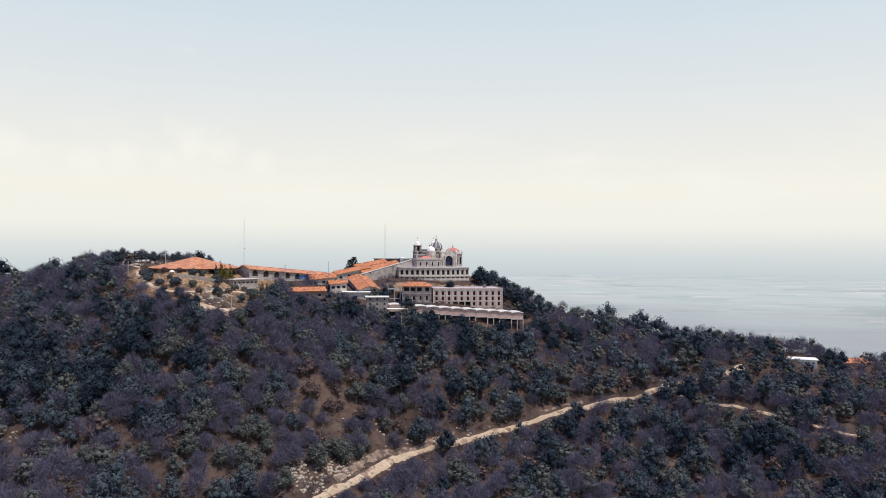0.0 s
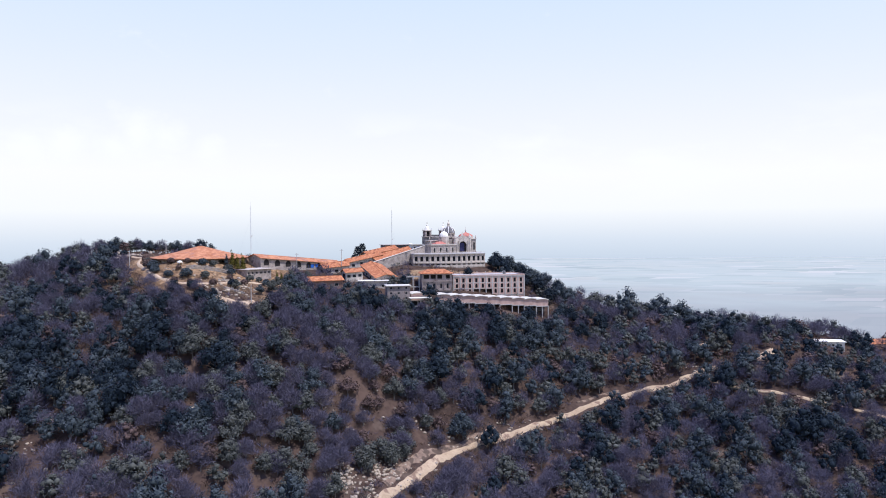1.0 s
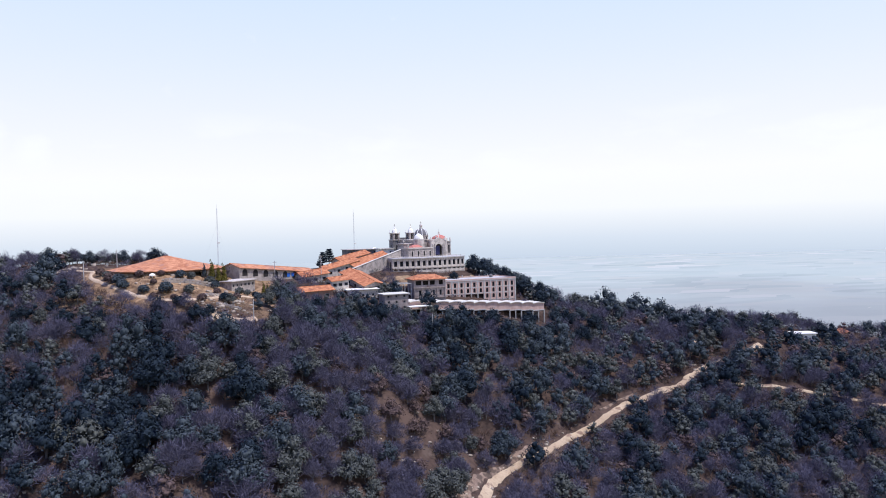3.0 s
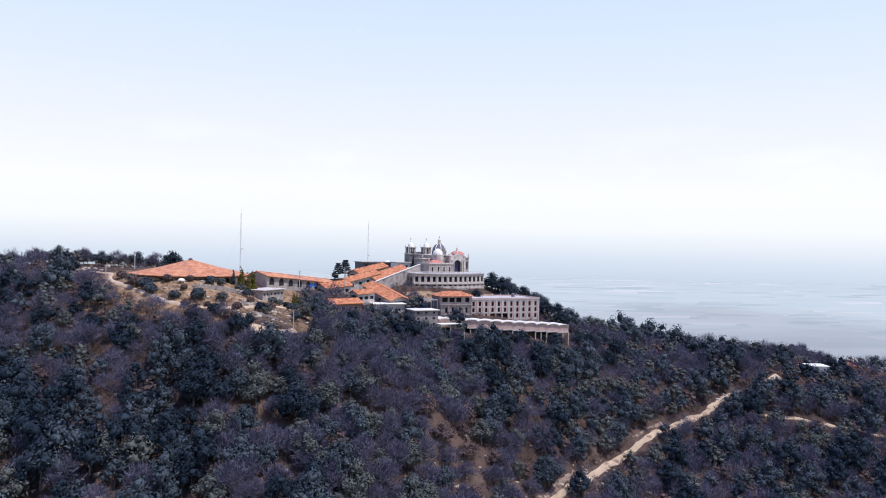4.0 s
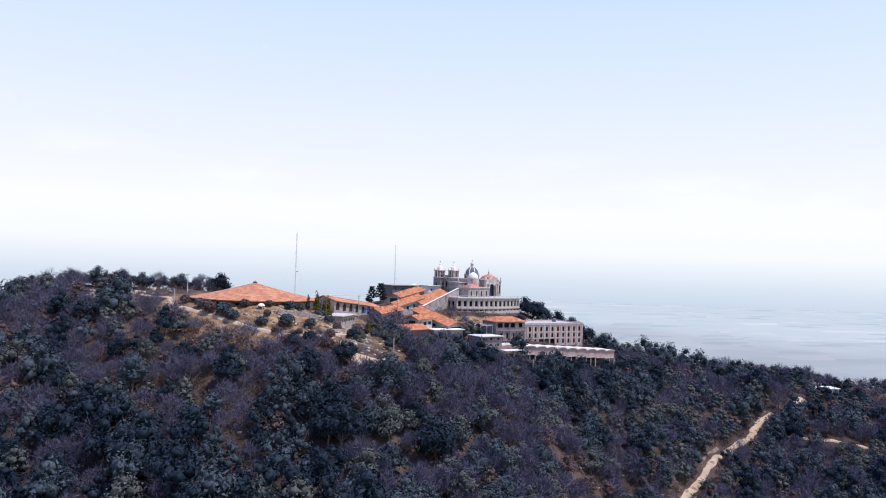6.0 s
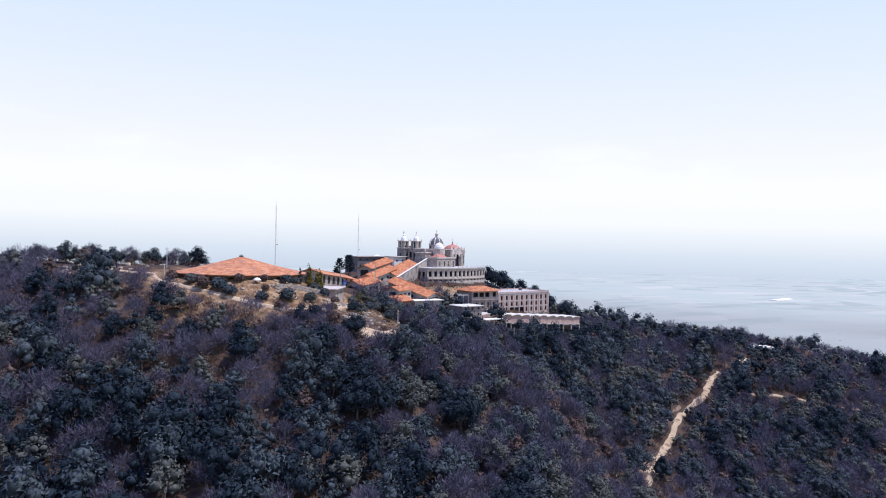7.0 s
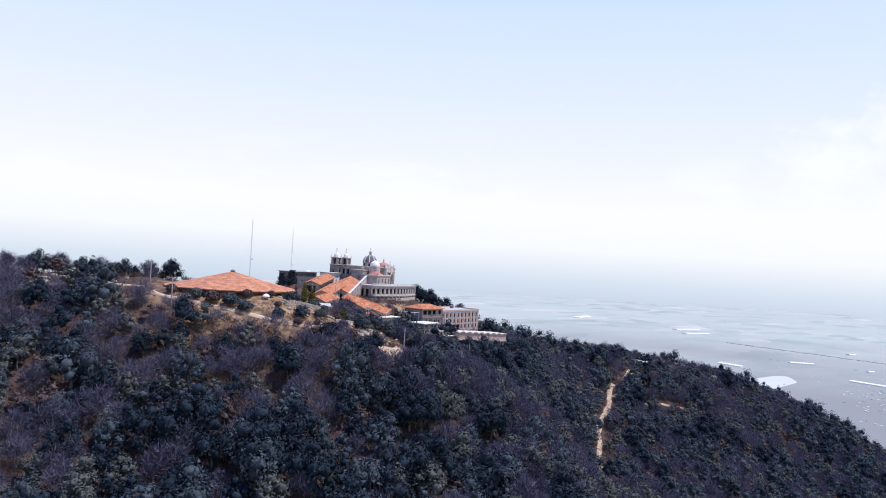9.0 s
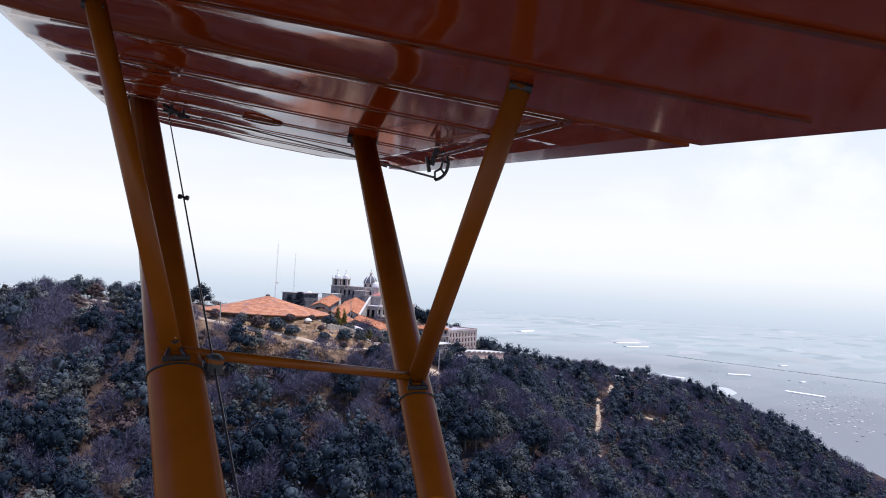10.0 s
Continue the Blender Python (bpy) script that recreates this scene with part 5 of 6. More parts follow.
def grow(seed, height, spread, leaf_count, leaf_size, kind):
    """Trunk and crown of one tree, about its foot."""
    rng = np.random.default_rng(seed)
    bits, lobes = [], []
    if kind == "cypress":
        bits.append(stick(rng, (0, 0, -0.6), (0, 0, height * 0.9), 0.2, 0.04))
        for i in range(7):
            z = height * (0.14 + 0.8 * i / 6)
            lobes.append((rng.normal() * 0.1, rng.normal() * 0.1, z, spread * (1.0 - 0.75 * i / 6) * (0.6 if i == 0 else 1), height * 0.13))
    elif kind == "star":
        bits.append(stick(rng, (0, 0, -0.6), (0, 0, height), 0.28, 0.05))
        for i in range(6):
            for j in range(5):
                a = j * 1.257 + i * 0.6
                z, r = height * (0.3 + 0.12 * i), spread * (1.0 - 0.13 * i)
                tip = (r * math.cos(a), r * math.sin(a), z + 0.9)
                bits.append(stick(rng, (0, 0, z), tip, 0.07, 0.03, 3))
                for q in (0.45, 0.75, 1.0):
                    lobes.append((tip[0] * q, tip[1] * q, z + 0.9 * q, 0.75, 0.6))
    else:
        fork = height * rng.uniform(0.14, 0.24)
        lean = rng.normal(size=2) * 0.25
        bits.append(stick(rng, (0, 0, -1.2), (lean[0], lean[1], fork), 0.24 * height / 7, 0.17 * height / 7, 6))
        n = rng.integers(8, 12)
        for i in range(n):
            a = 2 * np.pi * i / n + rng.uniform(-0.4, 0.4)
            r = spread * rng.uniform(0.35, 0.72) * (0.35 if i == 0 else 1)
            z = height * (rng.uniform(0.22, 0.50) if i % 2 else rng.uniform(0.46, 0.74) - 0.22 * (r / spread) ** 2)
            end = (lean[0] + r * math.cos(a), lean[1] + r * math.sin(a), z)
            bits.append(stick(rng, (lean[0], lean[1], fork * 0.95), end, 0.1 * height / 7, 0.03, 4))
            lobes.append((*end, spread * rng.uniform(0.40, 0.64), height * rng.uniform(0.17, 0.28)))
            if kind == "bare":
                for q in range(2):
                    dv = rng.normal(size=3) * np.array([0.5, 0.5, 0.35]) * spread * 0.55 + np.array([0, 0, height * 0.1])
                    bits.append(stick(rng, end, tuple(np.array(end) + dv), 0.035, 0.012, 3))
        lobes.append((lean[0], lean[1], height * 0.78, spread * 0.5, height * 0.2))
    trunk = join(bits)
    twiggy = kind == "bare"
    cards = leaf_cards(rng, lobes, leaf_count, leaf_size, slim=0.24 if twiggy else 0.8, inner=0.25 if twiggy else 0.58)
    if kind != "oak":
        return trunk, cards
    return trunk, join([lobe_core(rng, lb, 0.5) for lb in lobes] + [cards])


KINDS = [  # leaf material, kind, how many shapes, height, spread, leaves, size, words
    (0, "oak", 4, 8.6, 4.0, 1150, 0.28, "leafy green oak"),
    (1, "oak", 4, 9.0, 4.2, 1200, 0.28, "dense dark green oak"),
    (2, "oak", 3, 8.0, 4.0, 1050, 0.28, "olive-green oak"),
    (3, "bare", 5, 7.8, 4.0, 1650, 0.35, "nearly leafless grey oak"),
    (4, "oak", 3, 6.0, 3.4, 800, 0.26, "oak with dry brown leaves"),
]
SHAPES = {}
for ki, (mi, kd, ns, hh, sp, lc, ls, words) in enumerate(KINDS):
    for si in range(ns):
        SHAPES[ki, si] = grow(100 + ki * 10 + si, hh, sp, lc, ls, kd)


def shape_meshes(key, trunk, crown, leaf):
    tm = quad_mesh("trunk", *trunk)
    tm.materials.append(M_BARK)
    cm = quad_mesh("crown", *crown)
    cm.materials.append(leaf)
    cm.shade_smooth()
    return tm, cm


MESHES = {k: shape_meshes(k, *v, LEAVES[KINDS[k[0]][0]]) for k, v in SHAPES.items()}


def tree_thing(meshes, x, y, scale, turn, label, group="trees on the hillside", name="tree", category="tree", z=None):
    zz = ground(x, y) if z is None else z
    t = thing(name, pose(x, y, zz, 0, 0, turn) @ Matrix.Scale(scale, 4), label, category, group)
    for nm, me in zip(("trunk", "crown"), meshes):
        ob = new(nm, me)
        ob.parent = t
    return t


# places kept free of trees: (x, y, radius)
CLEAR = [(-128, 387, 27), (-100, 366, 16), (-84, 404, 16), (-70, 420, 18), (-50, 425, 20), (-40, 440, 18), (-33, 474, 14), (-6, 456, 26), (-20, 436, 16), (8, 436, 16),
         (-15, 400, 15), (0, 408, 14), (16, 410, 16), (28, 412, 12), (-20, 420, 9), (-8, 421, 9), (4, 424, 8), (14, 427, 7), (9, 396, 6), (24, 398, 6), (-47, 260, 7), (-38, 267, 6), (-28, 277, 4), (-2, 383, 6), (10, 385, 6), (36, 390, 6), (24, 382, 5), (36, 385, 5), (-46, 404, 13), (-57, 397, 9), (-68, 381, 10), (-33, 381, 8), (-46, 394, 8), (-101, 333, 10), (-106, 352, 14),
         (-122, 360, 15), (-140, 372, 16), (-150, 390, 12), (-64, 410, 12), (-25, 384, 6), (-12, 386, 6), (2, 389, 6), (16, 391, 6), (30, 394, 7), (40, 396, 6),
         (184, 392, 7), (192, 389, 6), (190, 396, 8), (217, 405, 6), (226, 409, 7), (147, 377, 6), (-165, 402, 9), (-176, 410, 8), (-158, 408, 8), (-183, 404, 5), (-90, 345, 7), (-116, 338, 8), (-86, 352, 6), (-8, 299, 5), (8, 308, 5), (-18, 291, 4), (22, 318, 4)]
LINES = [(road_way, 2.8), (bank_way, 1.2), (bank_2_way, 0.2), (branch_way, 1.9), (upper_way, 2.0), (spur_way, 2.0), (path_way, 4.5), (yard_way, 5.5)]
CLEAR_XY = np.array([c[:2] for c in CLEAR], float)
CLEAR_R = np.array([c[2] for c in CLEAR], float)
LINE_XY = np.array([(p.x, p.y) for w, _ in LINES for p in w])
LINE_R = np.array([r + (0.9 if w is road_way and p.x > 15 else 0.0) for w, r in LINES for p in w])


def free(x, y, extra=0.0):
    if (np.hypot(CLEAR_XY[:, 0] - x, CLEAR_XY[:, 1] - y) < CLEAR_R + extra).any():
        return False
    return not (np.hypot(LINE_XY[:, 0] - x, LINE_XY[:, 1] - y) < LINE_R + extra).any()


def open_top(x, y):
    """The bleached grass uphill of the footpath."""
    edge = 335 + max(0.0, -133 - x) * 1.6
    return -166 < x < -84 and edge < y < 410


def patch(x, y):
    """How far the wood is leafy (1) or leafless (0) there."""
    belt = 0.30 * math.exp(-((x + 10) / 80) ** 2 - ((y - 360) / 28) ** 2) + (0.06 if x > 40 else 0.0) - 0.10 * math.exp(-((x + 60) / 60) ** 2 - ((y - 285) / 35) ** 2) + 0.34 * math.exp(-((x + 180) / 55) ** 2 - ((y - 300) / 60) ** 2)
    return 0.41 + belt + 0.07 * math.sin(x * 0.043 + 2 * math.sin(y * 0.021)) + 0.06 * math.sin(y * 0.061 - x * 0.017 + 1.0) + 0.12 * math.sin(x * 0.19 + 1.7 * math.sin(y * 0.13)) * math.sin(y * 0.17 + x * 0.05)


CREST_X, CREST_Y = [c[0] for c in CREST], [c[1] for c in CREST]


ROAD_XY = np.array([(p.x, p.y) for p in road_way])


def forest_spots():
    """Jittered grid over the hill; the chance of a tree falls where the hilltop is bare."""
    rng = random.Random(11)
    spots = []
    step = 5.8
    for ix in range(-57, 61):
        for iy in range(39, 82):
            x = ix * step + rng.uniform(-2.5, 2.5)
            y = iy * step + rng.uniform(-2.5, 2.5)
            k, s, turn = rng.random(), rng.random(), rng.uniform(0, 360)
            if not free(x, y) or y > np.interp(x, CREST_X, CREST_Y) + 14:
                continue
            if y > 470 and not -260 < x < 120:
                continue
            if y > 402 and -172 < x < -80 or y > 425 and x < 20 or y > 450 or y < 236 and x > -60 or x > 345:
                continue
            scrubby = -182 < x < -88 and 322 < y < 384
            bare_top = open_top(x, y)
            if bare_top and k < (0.92 if y > 350 else 0.72) or scrubby and k < 0.05:
                continue
            if k < 0.03:
                continue
            leafy = patch(x, y) - (0.25 if scrubby else 0.0) + rng.uniform(-0.40, 0.40)
            if leafy > 0.68:
                kind = (1 if s < 0.7 else 0) if x < -110 else (0 if s < 0.5 else 2 if s < 0.72 else 1)
            elif leafy > 0.55:
                kind = 2 if s < 0.5 else (0 if s < 0.75 else 3)
            else:
                kind = 3 if s < 0.72 else (4 if s < 0.86 else 2)
            size = 1.12 * ((0.70 + 0.46 * rng.random()) if kind > 2 else (0.78 + 0.72 * rng.random() ** 2.0) if kind < 2 else (0.72 + 0.45 * rng.random())) * ((0.45 if y > 350 else 0.7) if bare_top else (0.82 if scrubby else 1.0)) * (0.85 if y > 366 and -60 < x < 70 else 1.0) * (1.04 if x > 90 and y > 385 else 1.0) * (0.8 if y > 420 and x < 90 else 1.0)
            by_road = np.hypot(ROAD_XY[:, 0] - x, ROAD_XY[:, 1] - y)
            if by_road.min() < 9.5 and y < ROAD_XY[by_road.argmin(), 1]:
                size *= 0.8
            if 152 < x < 242 and 362 < y < 402 or 136 < x < 160 and 358 < y < 376:
                size *= 0.7
            if -66 < x < 30 and 0 < y - (299 + 0.55 * (x + 15)) + 8 < 22:
                size *= 0.86
            spots.append((x, y, kind, rng.randrange(KINDS[kind][2]), size, turn))
    return spots


# trees that stand out on the skyline and round the buildings: x, y, kind, size
MARKED = [(-181, 422, 0, 1.05), (-172, 426, 3, 1.1), (-165, 424, 0, 0.95), (-158, 425, 3, 1.0), (-150, 424, 0, 0.95), (-143, 420, 3, 0.95), (-136, 416, 1, 1.05),
          (-190, 424, 3, 1.0), (-198, 422, 1, 0.95), (-206, 424, 0, 1.0), (-105, 261, 1, 1.15), (-99, 262, 1, 1.0), (4, 417, 1, 0.8), (24, 433, 1, 1.1), (30, 438, 0, 1.15),
          (36, 432, 1, 1.1), (22, 442, 1, 1.0), (44, 428, 0, 1.05), (-42, 370, 0, 1.15), (-34, 369, 0, 1.0), (-48, 374, 0, 1.1), (-54, 370, 2, 1.1), (-8, 376, 0, 1.05), (14, 372, 3, 0.9),
          (18, 377, 0, 0.85), (-22, 372, 3, 1.0), (-80, 371, 0, 1.05), (-75, 368, 3, 1.1), (-85, 366, 0, 0.9), (-126, 336, 1, 0.8), (-118, 338, 3, 0.75),
          (31, 381, 0, 0.8), (48, 392, 1, 1.0), (152, 392, 1, 1.1), (172, 366, 1, 0.75), (179, 367, 0, 0.7), (196, 367, 1, 0.6), (203, 384, 1, 0.95), (206, 364, 0, 0.6), (176, 386, 0, 0.6), (216, 362, 1, 0.6), (165, 390, 0, 1.0), (172, 396, 1, 0.95), (203, 403, 3, 1.15), (208, 402, 1, 0.9), (238, 398, 0, 0.9),
          (20, 436, 1, 0.9), (29, 445, 1, 0.95), (36, 444, 0, 0.95), (41, 438, 1, 0.95), (48, 435, 0, 0.95), (55, 431, 1, 0.95), (61, 427, 0, 0.9), (34, 418, 1, 0.7), (46, 408, 1, 1.0), (52, 416, 0, 1.05), (42, 418, 1, 1.0), (56, 404, 3, 1.0), (50, 398, 0, 0.95), (38, 424, 0, 1.0), (26, 428, 1, 0.8),
          (-28, 406, 0, 0.62), (-31, 402, 1, 0.58)]
rng_c = random.Random(3)
MARKED += [(-220 + 2.9 * i, 430 + rng_c.uniform(-6, 4), rng_c.choice((0, 3, 1, 2)), rng_c.uniform(0.55, 0.85)) for i in range(31)]
MARKED += [(-44, 367, 0, 1.1), (-35, 372, 0, 1.2), (-40, 373, 2, 1.1), (-30, 373, 2, 1.05), (-38, 366, 2, 1.05), (-30, 366, 2, 1.1), (-20, 368, 0, 1.0), (-12, 370, 2, 0.95), (2, 373, 2, 0.9), (-56, 364, 0, 1.05), (-64, 371, 2, 0.95), (-88, 362, 2, 0.8)]
MARKED += [(-102, 343, 2, 0.6), (-113, 327, 1, 0.95), (-109, 331, 1, 0.7), (-88, 348, 2, 0.9), (-145, 335, 1, 0.85), (-125, 326, 3, 0.9), (-135, 335, 3, 0.9), (-158, 341, 1, 0.95), (-140, 331, 3, 0.9), (-167, 350, 2, 0.85), (-175, 355, 1, 0.95), (-92, 342, 0, 0.6),
           (-84, 377, 2, 0.95), (-77, 384, 2, 0.9), (-69, 362, 1, 1.1), (-61, 360, 0, 1.1), (-74, 356, 0, 1.0), (-86, 335, 1, 0.9), (-82, 351, 0, 0.9), (-59, 456, 1, 0.55), (-50, 459, 1, 0.5), (188, 364, 1, 0.7)]
MARKED += [(9.8, 375, 1, 1.35), (31, 384, 1, 1.15), (54, 392, 1, 1.25), (63, 399, 0, 1.2), (69, 394, 1, 1.3), (-15, 346, 1, 1.3), (-2, 355, 0, 1.3), (11, 357, 1, 1.25), (30, 366, 1, 1.3), (43, 371, 0, 1.3),
           (20, 376, 2, 1.1), (-3, 366, 1, 1.2), (38, 376, 1, 1.1), (56, 381, 1, 1.25), (78, 390, 0, 1.2), (64, 384, 2, 1.15), (22, 360, 0, 1.2), (-24, 358, 1, 1.25)]
spots = forest_spots()
spots = [s for s in spots if all((s[0] - m[0]) ** 2 + (s[1] - m[1]) ** 2 > 9 for m in MARKED)]
rng_t = random.Random(5)
for x_, y_, k_, s_ in MARKED:
    key = (k_, rng_t.randrange(KINDS[k_][2]))
    tree_thing(MESHES[key], x_, y_, s_ * (1.1 if x_ > 150 else 1.05 if y_ > 405 and 18 < x_ < 65 else 0.9), rng_t.uniform(0, 360), KINDS[k_][7] + (" standing out on the hill crest" if y_ > 410 else " on the dry slope"))
# the front of the slope: single trees
front = sorted(spots, key=lambda s: (s[0] + 70) ** 2 * 0.6 + (s[1] - 300) ** 2)
NEAR = front[:250]
for x_, y_, k_, v_, s_, r_ in NEAR:
    tree_thing(MESHES[k_, v_], x_, y_, s_, r_, KINDS[k_][7] + " on the dry slope")


def woods(rest):
    """All further trees of the hill as one mass."""
    vs, fs, ms, k = [], [], [], 0
    xs = heights([s[0] for s in rest], [s[1] for s in rest])
    for (x, y, kind, var, size, turn), z in zip(rest, xs):
        (tv, tf), (cv, cf) = SHAPES[kind, var]
        far = y > 440 or x > 275
        hidden = x < -235 and y < 392 or y < 300 and x < -205 or y < 262 and x < -170 or y > 440 and not -240 < x < 150 or x > 215 and y > 425 or x > 275 and y > 390
        cf = cf[:len(cf) // 5] if hidden else cf[:len(cf) * 2 // 5] if far else cf[:int(len(cf) * (0.66 if size > 1.2 else 0.54 if size > 0.9 else 0.44) * (0.8 if y > 370 else 1.0))]
        c, s = math.cos(radians(turn)), math.sin(radians(turn))
        R = np.array([[c, -s, 0], [s, c, 0], [0, 0, 1.10 if kind < 2 else 1.0]]) * size
        n_used = cf.max() + 1
        v = np.concatenate([tv[:44], cv[:n_used]])
        tkeep = tf[(tf < 44).all(1)]
        off = len(v) - n_used
        vs.append(v @ R.T + np.array([x, y, z]))
        fs.append(np.concatenate([tkeep, cf + off]) + k)
        ms.append(np.concatenate([np.full(len(tkeep), len(LEAVES)), np.full(len(cf), KINDS[kind][0])]))
        k += len(v)
    me = quad_mesh("woods", np.concatenate(vs), np.concatenate(fs), np.concatenate(ms))
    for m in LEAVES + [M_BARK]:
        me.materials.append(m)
    me.shade_smooth()
    tagged(new("woods", me), "dry mixed oak wood covering the hill", "woods", kind="stuff")


woods(front[250:])

cyp = shape_meshes("cypress", *grow(301, 7.0, 1.5, 700, 0.24, "cypress"), LEAVES[5])
cyp_dark = shape_meshes("cypress_dark", *grow(302, 7.0, 1.3, 700, 0.24, "cypress"), LEAVES[0])
for x_, y_, s_, me_ in ((-109.5, 369.5, 1.2, cyp), (-107.0, 368.5, 1.1, cyp), (-105.0, 370.5, 1.25, cyp), (-112.5, 370.5, 0.8, cyp_dark), (-89.5, 371.0, 0.85, cyp), (-88.0, 374.0, 0.7, cyp)):
    tree_thing(me_, x_, y_, s_, 40, "yellowish upright cypress beside the pavilion", "cypresses", "cypress", "cypress")
star = shape_meshes("star", *grow(303, 10.0, 3.2, 2000, 0.26, "star"), LEAVES[1])
tree_thing(star, -54.0, 453.0, 0.95, 10, "tiered dark araucaria pine behind the halls", "", "araucaria", "pine tree")
tree_thing(star, -57.0, 457.0, 0.8, 50, "tiered dark araucaria pine behind the halls", "", "araucaria", "pine tree")

# rounded garden shrubs on the bare hilltop
rng_s = np.random.default_rng(21)
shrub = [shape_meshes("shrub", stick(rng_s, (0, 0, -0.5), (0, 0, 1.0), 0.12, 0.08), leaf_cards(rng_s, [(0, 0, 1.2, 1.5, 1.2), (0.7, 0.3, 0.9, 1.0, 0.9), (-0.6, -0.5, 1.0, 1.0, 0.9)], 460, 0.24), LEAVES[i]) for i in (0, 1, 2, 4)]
for x_, y_, s_, i_ in ((-125, 350, 1.7, 0), (-133, 351, 1.25, 0), (-143, 363, 1.75, 0), (-141, 358, 1.5, 0), (-121, 362, 1.35, 0), (-120, 340, 1.35, 1), (-136, 365, 1.1, 3), (-117, 364, 1.1, 2), (-117, 350, 1.3, 2), (-110, 363, 1.4, 2),
                       (-108, 360, 1.2, 0), (-147, 368, 1.7, 3), (-149, 374, 1.3, 2), (-153, 383, 1.2, 3), (-104, 345, 1.3, 1), (-96, 361, 1.0, 2), (-128, 363, 0.9, 3), (-116, 372, 1.1, 2), (-92, 356, 1.2, 0), (-173, 410, 1.2, 1), (-99, 356, 1.2, 2),
                       (-112, 344, 1.1, 3), (-129, 346, 1.0, 3), (-130, 356, 0.8, 3), (-138, 369, 0.8, 3), (-93, 364, 0.9, 1), (-127, 339, 1.4, 3), (-115, 336, 1.3, 3), (-107, 353, 0.9, 3), (-122, 345, 0.8, 3), (-100, 349, 1.0, 3)):
    tree_thing(shrub[i_], x_, y_, s_, x_ * 7, "rounded green shrub on the dry hilltop" if i_ < 3 else "rounded dry brown shrub on the hilltop", "hilltop shrubs", "shrub", "shrub")


def undergrowth():
    """Low dry scrub and grass tufts between the trees."""
    rng = np.random.default_rng(31)
    tuft = leaf_cards(rng, [(0, 0, 0.4, 1.0, 0.7)], 32, 0.24, up=0.1, slim=0.3, inner=0.1)
    n = 9000
    x, y = rng.uniform(-260, 260, n), rng.uniform(220, 440, n)
    x = np.r_[x, rng.normal(-125, 26, 1000), rng.uniform(-190, -90, 1800)]
    y = np.r_[y, rng.normal(359, 14, 1000), rng.uniform(300, 352, 1800)]
    side = np.array([(p.x, p.y) for p in road_way for _ in range(9)])
    turn, away = rng.uniform(0, 6.28, len(side)), rng.uniform(2.4, 7.0, len(side))
    x, y = np.r_[x, side[:, 0] + away * np.cos(turn)], np.r_[y, side[:, 1] + away * np.sin(turn)]
    keep = np.array([free(a, b, -7.0) and (np.hypot(LINE_XY[:, 0] - a, LINE_XY[:, 1] - b) > 2.3).all() and math.hypot(a + 128, b - 387.7) > 23 for a, b in zip(x, y)])
    x, y = x[keep], y[keep]
    z = heights(x, y)
    top = np.array([open_top(p, q) for p, q in zip(x, y)])
    s, a = rng.uniform(0.7, 2.3, len(x)) * np.where(top, 0.4, 1.0), rng.uniform(0, 6.28, len(x))
    v = tuft[0]
    rx = v[None, :, 0] * np.cos(a)[:, None] - v[None, :, 1] * np.sin(a)[:, None]
    ry = v[None, :, 0] * np.sin(a)[:, None] + v[None, :, 1] * np.cos(a)[:, None]
    V = np.stack([rx * s[:, None] + x[:, None], ry * s[:, None] + y[:, None], v[None, :, 2] * s[:, None] + z[:, None]], -1)
    F = tuft[1][None] + (np.arange(len(x)) * len(v))[:, None, None]
    which = rng.choice(4, len(x), p=(0.38, 0.22, 0.14, 0.26))
    which = np.where(top, np.where(which == 1, 0, 4), which)
    me = quad_mesh("undergrowth", V.reshape(-1, 3), F.reshape(-1, 3), np.repeat(which, len(tuft[1])))
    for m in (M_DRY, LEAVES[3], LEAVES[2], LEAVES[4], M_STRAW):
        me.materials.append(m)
    tagged(new("undergrowth", me), "dry grass tufts and low scrub on the slope", "undergrowth", kind="stuff")


undergrowth()


